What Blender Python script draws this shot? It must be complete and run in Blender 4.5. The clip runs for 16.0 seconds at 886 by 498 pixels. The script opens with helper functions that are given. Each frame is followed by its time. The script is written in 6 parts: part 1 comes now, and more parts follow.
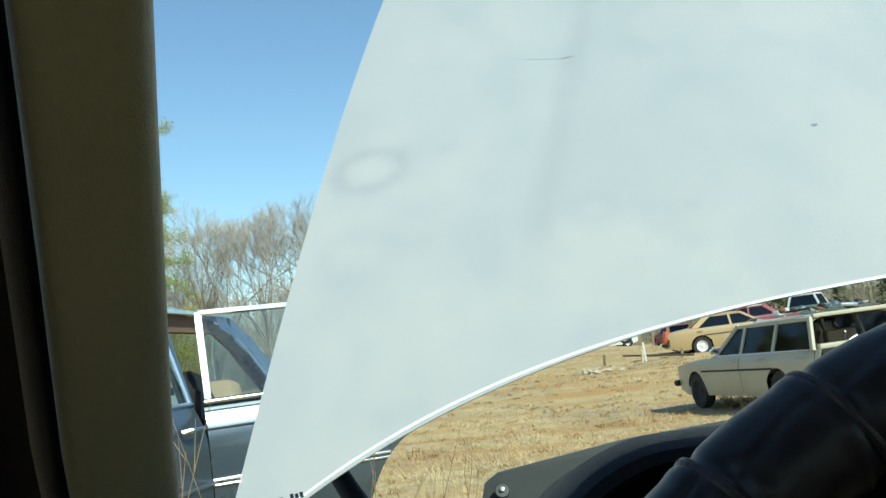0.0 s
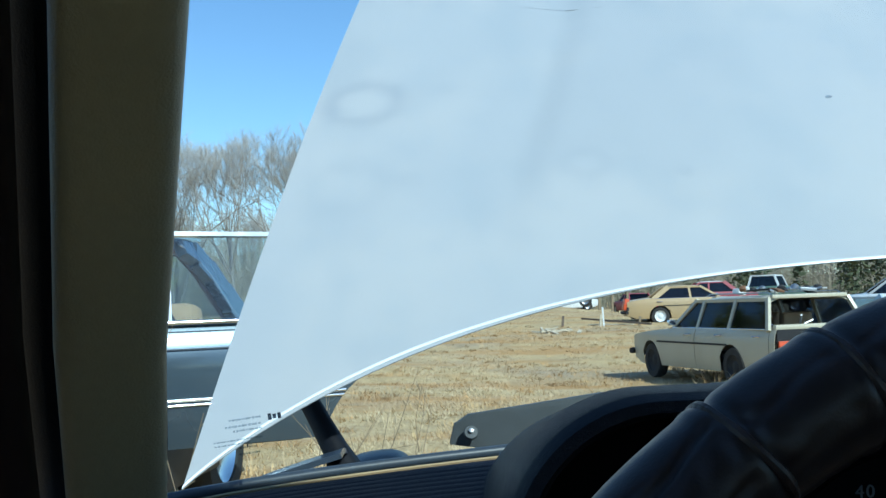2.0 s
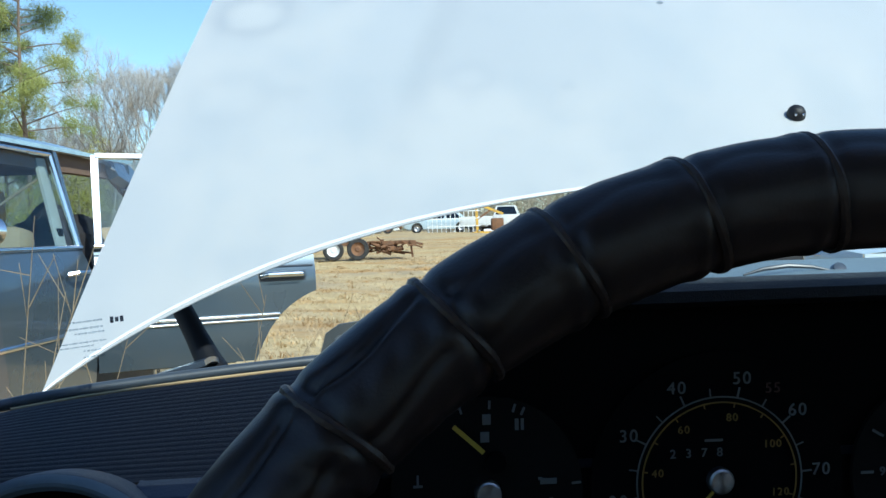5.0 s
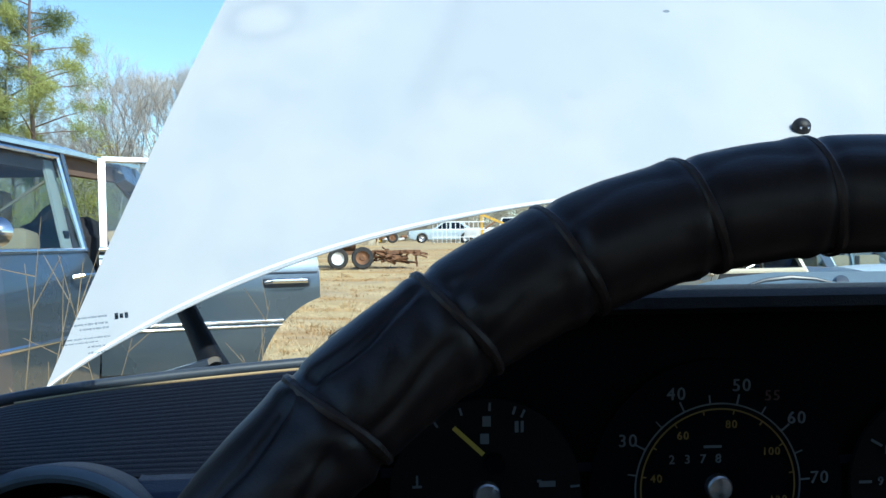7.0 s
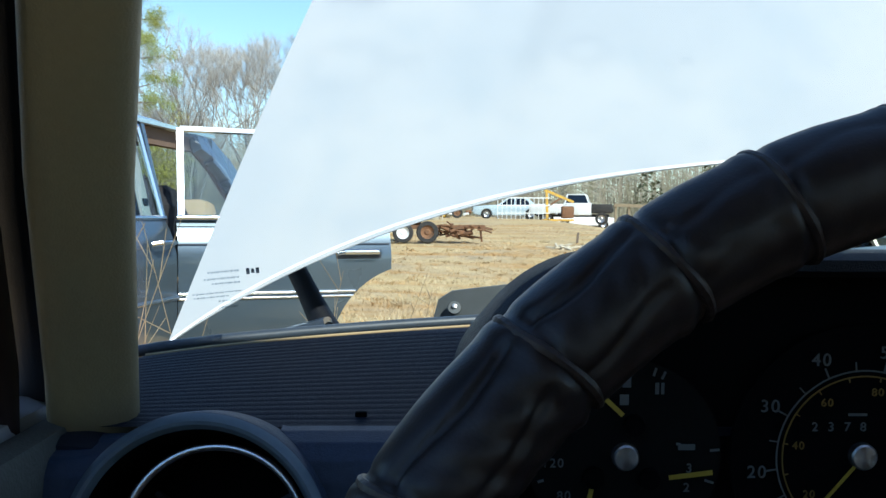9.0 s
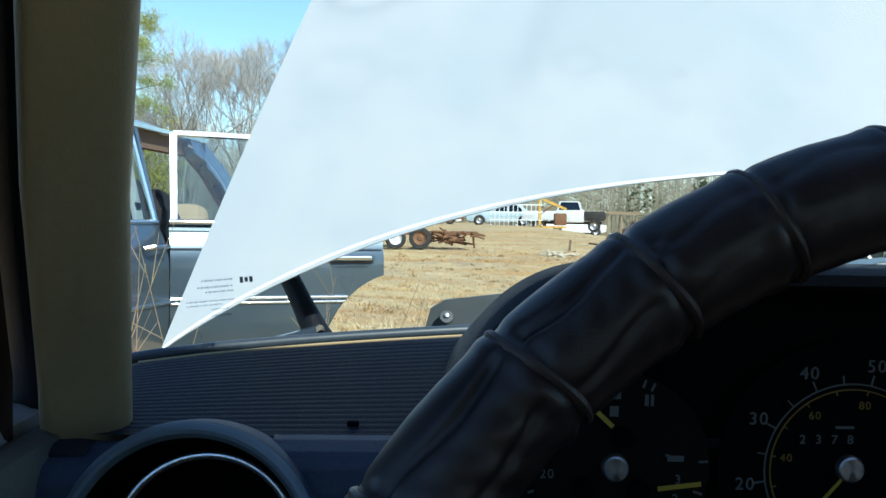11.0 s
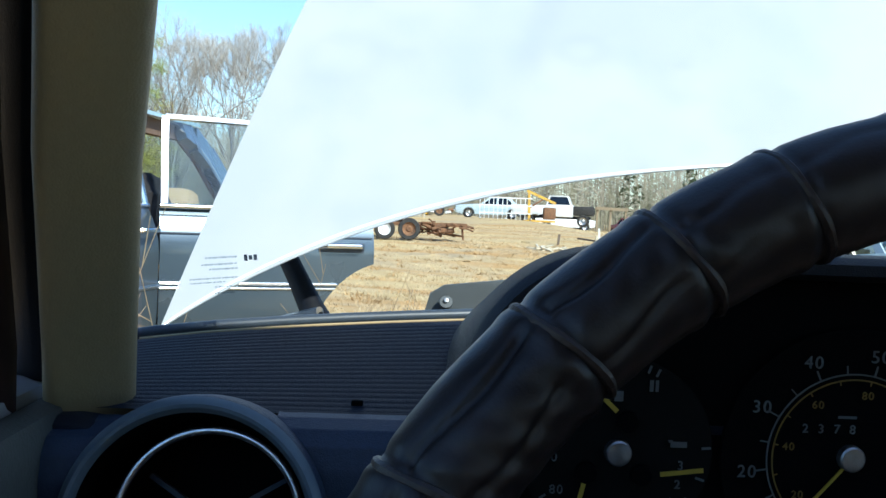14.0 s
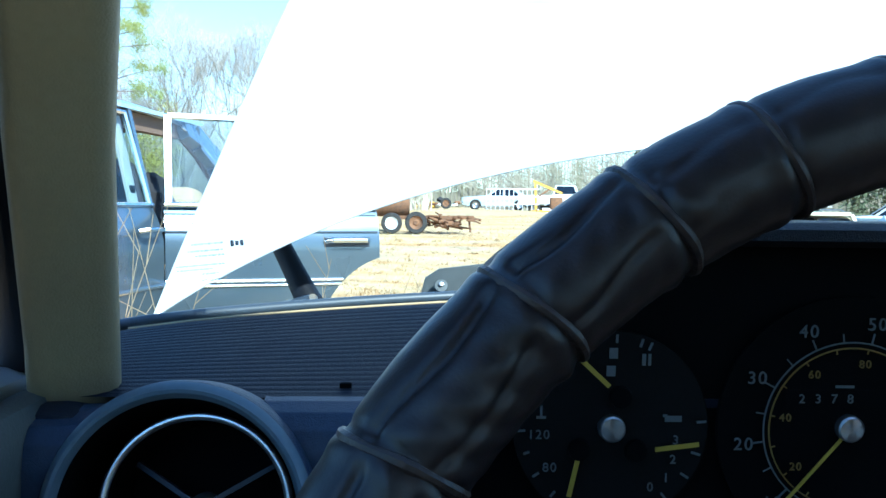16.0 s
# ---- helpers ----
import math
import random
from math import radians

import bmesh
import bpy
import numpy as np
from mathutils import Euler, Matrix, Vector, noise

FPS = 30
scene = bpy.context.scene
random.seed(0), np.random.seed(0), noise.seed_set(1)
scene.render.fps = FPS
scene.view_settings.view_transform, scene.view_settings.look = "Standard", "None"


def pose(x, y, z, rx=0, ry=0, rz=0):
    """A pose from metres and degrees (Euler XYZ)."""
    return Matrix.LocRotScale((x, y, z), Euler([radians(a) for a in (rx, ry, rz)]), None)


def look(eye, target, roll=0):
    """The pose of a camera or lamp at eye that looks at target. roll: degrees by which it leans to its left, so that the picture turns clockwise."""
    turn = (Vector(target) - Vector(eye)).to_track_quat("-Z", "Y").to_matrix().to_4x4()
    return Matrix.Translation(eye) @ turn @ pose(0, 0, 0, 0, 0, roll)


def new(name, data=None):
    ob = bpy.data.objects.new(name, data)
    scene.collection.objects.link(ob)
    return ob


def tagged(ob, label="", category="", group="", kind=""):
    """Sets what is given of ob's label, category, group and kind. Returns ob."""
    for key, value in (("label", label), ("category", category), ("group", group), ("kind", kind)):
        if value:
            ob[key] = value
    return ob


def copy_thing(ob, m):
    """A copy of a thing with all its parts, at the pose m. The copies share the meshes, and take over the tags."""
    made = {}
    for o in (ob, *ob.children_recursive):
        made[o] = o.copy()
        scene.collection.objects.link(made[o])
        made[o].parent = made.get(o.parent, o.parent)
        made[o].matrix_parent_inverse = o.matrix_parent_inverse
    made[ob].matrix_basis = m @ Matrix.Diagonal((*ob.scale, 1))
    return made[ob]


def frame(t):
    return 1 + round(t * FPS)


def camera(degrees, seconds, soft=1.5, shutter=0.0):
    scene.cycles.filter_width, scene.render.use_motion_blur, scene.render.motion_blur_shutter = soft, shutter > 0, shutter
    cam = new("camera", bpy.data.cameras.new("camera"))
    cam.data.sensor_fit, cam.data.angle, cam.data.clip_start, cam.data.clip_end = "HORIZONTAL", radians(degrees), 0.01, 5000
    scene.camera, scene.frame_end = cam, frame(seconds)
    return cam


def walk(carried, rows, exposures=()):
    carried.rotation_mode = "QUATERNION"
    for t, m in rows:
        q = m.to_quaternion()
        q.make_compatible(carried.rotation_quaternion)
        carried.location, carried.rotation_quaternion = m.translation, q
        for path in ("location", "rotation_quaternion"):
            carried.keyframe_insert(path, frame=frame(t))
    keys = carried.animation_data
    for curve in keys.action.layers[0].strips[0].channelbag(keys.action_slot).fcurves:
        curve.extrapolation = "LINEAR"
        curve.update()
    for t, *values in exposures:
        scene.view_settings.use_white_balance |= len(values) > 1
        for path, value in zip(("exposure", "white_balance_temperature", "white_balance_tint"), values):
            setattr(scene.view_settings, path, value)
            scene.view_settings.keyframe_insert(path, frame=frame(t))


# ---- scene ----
cam = camera(46.58, 16.0)
PATH = [
    (0.0, look((-0.5897, -0.0187, 0.9955), (-0.5506, 1.9693, 1.2108), -7.58)),
    (0.5, look((-0.6014, -0.0272, 0.9873), (-0.4710, 1.9611, 1.1599), -3.98)),
    (1.0, look((-0.5934, -0.0130, 0.9835), (-0.4852, 1.9804, 1.1047), -4.20)),
    (1.5, look((-0.6119, -0.0196, 0.9851), (-0.5629, 1.9749, 1.1250), -2.52)),
    (2.0, look((-0.6067, -0.0156, 0.9903), (-0.5143, 1.9793, 1.1002), -2.08)),
    (2.5, look((-0.6029, -0.0205, 0.9932), (-0.5013, 1.9746, 1.0899), -1.61)),
    (3.0, look((-0.5889, -0.0166, 0.9923), (-0.4440, 1.9775, 1.0443), -1.28)),
    (3.5, look((-0.5643, -0.0195, 0.9884), (-0.3425, 1.9682, 0.9943), -0.42)),
    (4.0, look((-0.5507, -0.0146, 0.9780), (-0.3346, 1.9735, 0.9479), -1.58)),
    (4.2, look((-0.5505, -0.0168, 0.9770), (-0.3581, 1.9737, 0.9434), -1.80)),
    (6.3, look((-0.5452, -0.0239, 0.9738), (-0.3580, 1.9672, 0.9453), -1.58)),
    (6.5, look((-0.5456, -0.0244, 0.9737), (-0.3609, 1.9669, 0.9506), -0.79)),
    (7.0, look((-0.5486, -0.0255, 0.9713), (-0.3680, 1.9663, 0.9587), -0.62)),
    (7.5, look((-0.5482, -0.0249, 0.9683), (-0.3573, 1.9658, 0.9425), -0.14)),
    (8.0, look((-0.5524, -0.0211, 0.9659), (-0.3547, 1.9685, 0.9184), 1.25)),
    (8.5, look((-0.5722, -0.0229, 0.9668), (-0.4182, 1.9712, 0.9570), 2.14)),
    (9.0, look((-0.5858, -0.0204, 0.9627), (-0.5284, 1.9779, 0.9026), 0.39)),
    (9.2, look((-0.5854, -0.0207, 0.9633), (-0.4901, 1.9769, 0.9343), -0.54)),
    (11.3, look((-0.5861, -0.0248, 0.9658), (-0.5163, 1.9735, 0.9164), 0.94)),
    (11.5, look((-0.5847, -0.0251, 0.9661), (-0.5124, 1.9730, 0.9180), 0.79)),
    (12.0, look((-0.5796, -0.0258, 0.9646), (-0.4854, 1.9710, 0.9045), 0.47)),
    (12.5, look((-0.5722, -0.0238, 0.9666), (-0.4728, 1.9724, 0.8954), -0.45)),
    (13.0, look((-0.5716, -0.0248, 0.9685), (-0.4600, 1.9711, 0.9073), -0.35)),
    (13.5, look((-0.5735, -0.0256, 0.9663), (-0.4511, 1.9696, 0.9010), 0.02)),
    (14.0, look((-0.5957, -0.0234, 0.9599), (-0.5008, 1.9733, 0.8961), 2.28)),
    (14.5, look((-0.5833, -0.0274, 0.9565), (-0.4860, 1.9696, 0.9057), 1.20)),
    (15.0, look((-0.5785, -0.0266, 0.9549), (-0.5003, 1.9705, 0.8805), 0.89)),
    (15.5, look((-0.5838, -0.0178, 0.9488), (-0.5050, 1.9777, 0.8409), 1.21)),
    (16.0, look((-0.5843, -0.0157, 0.9524), (-0.5046, 1.9811, 0.8748), 0.66)),
]
walk(cam, PATH, [(0.0, 0.40, 6900, -2), (0.4, 0.28, 6050, 0), (1.5, 0.28, 5650, 2), (2.5, 0.28, 5650, -2), (3.5, 0.36, 5600, -3), (4.2, 0.44, 5950, 2), (6.3, 0.69, 6150, 8), (7.4, 0.70, 5950, 7), (8.0, 0.86, 5650, 7), (8.5, 0.76, 6150, 8),
                 (9.2, 0.69, 6350, 8), (11.4, 0.64, 6050, 3), (12.0, 0.62, 5750, 2), (12.5, 0.72, 6200, 4), (13.0, 0.70, 6150, 9), (14.5, 0.94, 6300, 8), (15.0, 1.00, 5900, 7), (15.5, 1.44, 5350, 5), (16.0, 1.62, 5350, 0)])

# ---- sky, sun, exposure ----
SUN_AZ, SUN_EL = radians(145), radians(40)      # compass bearing from +y, clockwise
world = bpy.data.worlds.new("sky")
scene.world = world
world.use_nodes = True
wn = world.node_tree.nodes
sky = wn.new("ShaderNodeTexSky")
sky.sky_type, sky.sun_disc = "NISHITA", False
sky.sun_elevation, sky.sun_rotation = SUN_EL, SUN_AZ
sky.air_density, sky.dust_density, sky.ozone_density = 1.0, 0.4, 4.0
wn["Background"].inputs[1].default_value = 0.14
world.node_tree.links.new(sky.outputs[0], wn["Background"].inputs[0])
sun = new("sun", bpy.data.lights.new("sun", "SUN"))
sun.data.energy, sun.data.angle, sun.data.color = 4.2, radians(0.53), (1.0, 0.95, 0.87)
sun_dir = Vector((math.sin(SUN_AZ) * math.cos(SUN_EL), math.cos(SUN_AZ) * math.cos(SUN_EL), math.sin(SUN_EL)))
sun.matrix_world = look(sun_dir * 50, (0, 0, 0))


# ---- materials ----
def surface(name, base, rough=0.5, metal=0.0, vary=0.12, scale=6.0, grain=120.0, bump=0.0, bump_scale=200.0, spec=0.5, coat=0.0,
            second=None, amount=0.35, stretch=(1, 1, 1), random_hue=0.0, stain=None):
    """Principled material with stains at one scale and grain at another; second is a dirt or wear colour."""
    m = bpy.data.materials.new(name)
    m.use_nodes = True
    n, l = m.node_tree.nodes, m.node_tree.links
    b = n["Principled BSDF"]
    b.inputs["Roughness"].default_value, b.inputs["Metallic"].default_value = rough, metal
    b.inputs["Specular IOR Level"].default_value, b.inputs["Coat Weight"].default_value = spec, coat
    b.inputs["Coat Roughness"].default_value = 0.08
    co = n.new("ShaderNodeTexCoord")
    mp = n.new("ShaderNodeMapping")
    mp.inputs["Scale"].default_value = stretch
    l.new(co.outputs["Object"], mp.inputs[0])
    big, fine = n.new("ShaderNodeTexNoise"), n.new("ShaderNodeTexNoise")
    big.inputs["Scale"].default_value, big.inputs["Detail"].default_value = scale, 5
    fine.inputs["Scale"].default_value, fine.inputs["Detail"].default_value = grain, 3
    l.new(mp.outputs[0], big.inputs[0]), l.new(mp.outputs[0], fine.inputs[0])
    ramp = n.new("ShaderNodeMapRange")
    ramp.inputs[1].default_value, ramp.inputs[2].default_value = 0.42, 0.72
    ramp.inputs[3].default_value, ramp.inputs[4].default_value = 0.0, amount
    l.new(big.outputs[0], ramp.inputs[0])
    mix = n.new("ShaderNodeMixRGB")
    mix.inputs[1].default_value = (*base, 1)
    mix.inputs[2].default_value = (*(second or [c * 0.7 for c in base]), 1)
    l.new(ramp.outputs[0], mix.inputs[0])
    hsv = n.new("ShaderNodeHueSaturation")
    val = n.new("ShaderNodeMapRange")
    val.inputs[1].default_value, val.inputs[2].default_value = 0.25, 0.75
    val.inputs[3].default_value, val.inputs[4].default_value = 1 - vary, 1 + vary
    l.new(fine.outputs[0], val.inputs[0])
    l.new(val.outputs[0], hsv.inputs["Value"]), l.new(mix.outputs[0], hsv.inputs["Color"])
    out = hsv.outputs[0]
    if random_hue:
        info, h2, mr = n.new("ShaderNodeObjectInfo"), n.new("ShaderNodeHueSaturation"), n.new("ShaderNodeMapRange")
        mr.inputs[3].default_value, mr.inputs[4].default_value = 1 - random_hue, 1 + random_hue
        l.new(info.outputs["Random"], mr.inputs[0]), l.new(mr.outputs[0], h2.inputs["Value"]), l.new(out, h2.inputs["Color"])
        out = h2.outputs[0]
    l.new(out, b.inputs["Base Color"])
    rr = n.new("ShaderNodeMapRange")
    rr.inputs[3].default_value, rr.inputs[4].default_value = max(0.02, rough - 0.08), min(1, rough + 0.12)
    l.new(big.outputs[0], rr.inputs[0]), l.new(rr.outputs[0], b.inputs["Roughness"])
    if bump:
        tex, bp = n.new("ShaderNodeTexNoise"), n.new("ShaderNodeBump")
        tex.inputs["Scale"].default_value, tex.inputs["Detail"].default_value = bump_scale, 4
        bp.inputs["Strength"].default_value, bp.inputs["Distance"].default_value = min(1, bump), 0.002
        l.new(mp.outputs[0], tex.inputs[0]), l.new(tex.outputs[0], bp.inputs["Height"]), l.new(bp.outputs[0], b.inputs["Normal"])
    return m


def glass(name, tint=(0.93, 0.97, 0.96), gloss=0.06, rough=0.02, plain=False):
    m = bpy.data.materials.new(name)
    m.use_nodes = True
    n, l = m.node_tree.nodes, m.node_tree.links
    n.remove(n["Principled BSDF"])
    tr, gl, mx, fr, ad = (n.new("ShaderNodeBsdfTransparent"), n.new("ShaderNodeBsdfGlossy"), n.new("ShaderNodeMixShader"),
                          n.new("ShaderNodeFresnel"), n.new("ShaderNodeMath"))
    tr.inputs[0].default_value = (*tint, 1)
    gl.inputs["Roughness"].default_value = rough
    fr.inputs[0].default_value = 1.5
    ad.operation = "MULTIPLY"
    ad.inputs[1].default_value = gloss / 0.04
    if plain:
        mx.inputs[0].default_value = gloss
    else:
        l.new(fr.outputs[0], ad.inputs[0]), l.new(ad.outputs[0], mx.inputs[0])
    l.new(tr.outputs[0], mx.inputs[1]), l.new(gl.outputs[0], mx.inputs[2]), l.new(mx.outputs[0], n["Material Output"].inputs[0])
    return m


M = {}
M["white_paint"] = surface("white_paint", (0.445, 0.460, 0.468), 0.36, vary=0.012, scale=2.2, grain=30, coat=0.5, second=(0.40, 0.42, 0.435), amount=0.6)
M["beige_trim"] = surface("beige_trim", (0.33, 0.262, 0.138), 0.55, vary=0.04, scale=9, grain=260, bump=0.25, bump_scale=900, second=(0.26, 0.205, 0.12))
M["dash_vinyl"] = surface("dash_vinyl", (0.0075, 0.0110, 0.020), 0.52, spec=0.11, vary=0.12, scale=7, grain=400, bump=0.35, bump_scale=1400, second=(0.022, 0.023, 0.03), amount=0.5)
M["blue_vinyl"] = surface("blue_vinyl", (0.020, 0.036, 0.072), 0.42, spec=0.28, vary=0.1, scale=8, grain=400, bump=0.3, bump_scale=1400, second=(0.03, 0.036, 0.055), amount=0.5)
M["binnacle_vinyl"] = surface("binnacle_vinyl", (0.006, 0.0075, 0.012), 0.5, vary=0.12, scale=7, grain=400, bump=0.35, bump_scale=1400, spec=0.22)
# Lighter copy of the white paint, with the lip's sunlit shine in its colour.
M["sunlit_white"] = surface("sunlit_white", (0.80, 0.82, 0.84), 0.3, vary=0.02, scale=6, grain=60, coat=0.5)
M["brown_lining"] = surface("brown_lining", (0.16, 0.10, 0.07), 0.8, vary=0.12, scale=9, grain=200)
M["black_plastic"] = surface("black_plastic", (0.008, 0.008, 0.010), 0.5, vary=0.15, scale=12, grain=500, bump=0.2, bump_scale=1200)
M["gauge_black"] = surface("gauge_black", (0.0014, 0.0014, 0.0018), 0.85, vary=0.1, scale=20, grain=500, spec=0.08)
M["gauge_grey"] = surface("gauge_grey", (0.0070, 0.0068, 0.0066), 0.85, vary=0.1, scale=20, grain=500, spec=0.08)
M["leather"] = surface("leather", (0.0085, 0.0056, 0.0068), 0.33, vary=0.15, scale=22, grain=300, bump=0.22, bump_scale=260, second=(0.0120, 0.0080, 0.0085), amount=0.6, spec=0.30)
M["chrome"] = surface("chrome", (0.72, 0.73, 0.75), 0.12, metal=1.0, vary=0.03, scale=10, grain=80, second=(0.5, 0.5, 0.5), amount=0.3)
M["ring_chrome"] = surface("ring_chrome", (0.80, 0.82, 0.85), 0.30, metal=1.0, vary=0.03, scale=10, grain=80)
M["dull_steel"] = surface("dull_steel", (0.42, 0.43, 0.44), 0.38, metal=0.9, vary=0.08, scale=14, grain=120)
M["rubber"] = surface("rubber", (0.018, 0.018, 0.018), 0.75, vary=0.2, scale=10, grain=150, second=(0.07, 0.06, 0.05), amount=0.5)
M["dial_white"] = surface("dial_white", (0.085, 0.095, 0.10), 0.6, vary=0.05, grain=500)
M["dial_orange"] = surface("dial_orange", (0.15, 0.085, 0.01), 0.6, vary=0.05, grain=500)
M["needle_yellow"] = surface("needle_yellow", (0.34, 0.24, 0.025), 0.5, vary=0.05, grain=500)
M["red_mark"] = surface("red_mark", (0.035, 0.009, 0.006), 0.6, vary=0.05, grain=500)
M["cloth_dark"] = surface("cloth_dark", (0.06, 0.05, 0.04), 0.85, vary=0.2, scale=9, grain=300, bump=0.4, bump_scale=700)
M["shade_dark"] = surface("shade_dark", (0.05, 0.06, 0.08), 0.6, vary=0.1, grain=300)
M["grey_paint"] = surface("grey_paint", (0.072, 0.100, 0.126), 0.27, metal=0.55, vary=0.04, scale=3, grain=60, coat=0.8, second=(0.095, 0.12, 0.14), amount=0.4)
M["silver_paint"] = surface("silver_paint", (0.40, 0.41, 0.41), 0.34, metal=0.25, vary=0.04, scale=3, grain=60, coat=0.3, second=(0.25, 0.24, 0.22), amount=0.3)
M["car_glass"] = glass("car_glass", (0.82, 0.89, 0.92), 0.05, plain=True)
M["dark_glass"] = glass("dark_glass", (0.24, 0.27, 0.31), 0.07, plain=True)
M["windscreen_glass"] = glass("windscreen_glass", (0.92, 0.97, 0.972), 0.012, plain=True)
M["dial_glass"] = glass("dial_glass", (0.97, 0.97, 0.97), 0.012)
M["beige_paint"] = surface("beige_paint", (0.45, 0.32, 0.165), 0.38, vary=0.06, scale=2, grain=60, coat=0.2, second=(0.36, 0.28, 0.17), amount=0.5)
M["cream_paint"] = surface("cream_paint", (0.50, 0.46, 0.345), 0.38, vary=0.05, scale=2, grain=60, coat=0.2, second=(0.40, 0.35, 0.25), amount=0.45)
M["old_white"] = surface("old_white", (0.70, 0.72, 0.72), 0.45, vary=0.06, scale=3, grain=50, second=(0.5, 0.45, 0.38), amount=0.4)
M["green_paint"] = surface("green_paint", (0.11, 0.20, 0.16), 0.4, vary=0.06, scale=3, grain=50, second=(0.2, 0.2, 0.16), amount=0.4)
M["red_paint"] = surface("red_paint", (0.30, 0.05, 0.07), 0.45, vary=0.08, scale=3, grain=50, second=(0.2, 0.08, 0.06), amount=0.5)
M["blue_paint"] = surface("blue_paint", (0.16, 0.32, 0.48), 0.4, vary=0.06, scale=3, grain=50, second=(0.2, 0.28, 0.3), amount=0.4)
M["yellow_paint"] = surface("yellow_paint", (0.60, 0.36, 0.05), 0.5, vary=0.1, scale=6, grain=60, second=(0.3, 0.16, 0.06), amount=0.7)
M["rust"] = surface("rust", (0.20, 0.095, 0.045), 0.85, vary=0.3, scale=9, grain=70, bump=0.6, bump_scale=90, second=(0.10, 0.06, 0.04), amount=0.8)
M["orange_lamp"] = surface("orange_lamp", (0.60, 0.09, 0.03), 0.3, vary=0.05)
M["tan_seat"] = surface("tan_seat", (0.50, 0.35, 0.20), 0.7, vary=0.08, scale=8, grain=120)
M["bark"] = surface("bark", (0.25, 0.225, 0.195), 0.9, vary=0.3, scale=5, grain=40, bump=0.6, bump_scale=60, second=(0.46, 0.43, 0.38), amount=0.8, random_hue=0.2)
M["bough_bark"] = surface("bough_bark", (0.33, 0.30, 0.27), 0.9, vary=0.3, scale=2, grain=20, second=(0.42, 0.39, 0.35), amount=0.7, random_hue=0.2)
M["twig"] = surface("twig", (0.51, 0.50, 0.485), 0.9, vary=0.25, scale=1.2, grain=14, second=(0.50, 0.455, 0.39), amount=0.7, random_hue=0.2)
M["pine_bark"] = surface("pine_bark", (0.16, 0.12, 0.09), 0.9, vary=0.3, scale=5, grain=40, bump=0.6, bump_scale=60)
M["needles"] = surface("needles", (0.17, 0.21, 0.06), 0.7, vary=0.35, scale=0.8, grain=9, second=(0.28, 0.26, 0.06), amount=0.8, random_hue=0.2)
M["far_needles"] = surface("far_needles", (0.060, 0.078, 0.040), 0.8, vary=0.3, scale=0.6, grain=6, second=(0.11, 0.11, 0.05), amount=0.7)
M["dry_stalk"] = surface("dry_stalk", (0.25, 0.19, 0.12), 0.85, vary=0.2, scale=14, grain=90)
M["straw"] = surface("straw", (0.55, 0.435, 0.265), 0.9, vary=0.18, scale=0.28, grain=2, second=(0.41, 0.265, 0.125), amount=1.0)
M["far_wood"] = surface("far_wood", (0.27, 0.235, 0.185), 0.95, vary=0.3, scale=0.12, grain=0.9, second=(0.17, 0.18, 0.10), amount=0.9)
M["hub_metal"] = surface("hub_metal", (0.42, 0.43, 0.44), 0.30, metal=0.9, vary=0.1, scale=40, grain=500)
hn = M["hub_metal"].node_tree
hb = hn.nodes["Principled BSDF"]
hb.inputs["Anisotropic"].default_value = 0.9
tan = hn.nodes.new("ShaderNodeTangent")
tan.direction_type, tan.axis = "RADIAL", "Y"
hn.links.new(tan.outputs[0], hb.inputs["Tangent"])
M["stain_line"] = surface("stain_line", (0.30, 0.32, 0.345), 0.6, vary=0.2, scale=30, grain=200)
M["etch_film"] = glass("etch_film", (0.72, 0.76, 0.79), 0.01, plain=True)
M["etch_dark"] = glass("etch_dark", (0.24, 0.27, 0.31), 0.01, plain=True)
M["seal_rubber"] = surface("seal_rubber", (0.045, 0.058, 0.075), 0.38, vary=0.1, scale=12, grain=200)
M["scuttle_paint"] = surface("scuttle_paint", (0.05, 0.066, 0.09), 0.3, vary=0.1, scale=10, grain=200, coat=0.3)
M["pale_blue"] = surface("pale_blue", (0.40, 0.50, 0.56), 0.35, vary=0.05, scale=3, grain=50, coat=0.3, second=(0.5, 0.55, 0.56), amount=0.4)
M["brown_straw"] = surface("brown_straw", (0.47, 0.28, 0.115), 0.9, vary=0.2, scale=0.8, grain=4, second=(0.56, 0.41, 0.20), amount=0.9)
M["cowl_paint"] = surface("cowl_paint", (0.15, 0.20, 0.225), 0.4, vary=0.06, scale=6, grain=90)
M["etch"] = surface("etch", (0.27, 0.31, 0.36), 0.6, vary=0.1, grain=300)
M["shrub_leaf"] = surface("shrub_leaf", (0.30, 0.27, 0.045), 0.7, vary=0.3, scale=1.5, grain=12, second=(0.20, 0.21, 0.06), amount=0.9)
M["thicket"] = surface("thicket", (0.42, 0.37, 0.29), 0.95, vary=0.3, scale=0.5, grain=3, second=(0.32, 0.30, 0.20), amount=0.8)
M["dry_boards"] = surface("dry_boards", (0.55, 0.48, 0.36), 0.8, vary=0.15, scale=5, grain=60)
M["arm_grey"] = surface("arm_grey", (0.062, 0.070, 0.074), 0.5, vary=0.1, scale=12, grain=140)
M["seal_brown"] = surface("seal_brown", (0.030, 0.013, 0.010), 0.6, vary=0.15, scale=12, grain=200)
M["frame_trim"] = surface("frame_trim", (0.19, 0.185, 0.145), 0.55, vary=0.08, scale=9, grain=260, bump=0.2, bump_scale=700)
M["speckled_leather"] = surface("speckled_leather", (0.0115, 0.0076, 0.0080), 0.36, vary=0.2, scale=30, grain=260, bump=0.07, bump_scale=1100, second=(0.020, 0.014, 0.015), amount=0.8, spec=0.45)
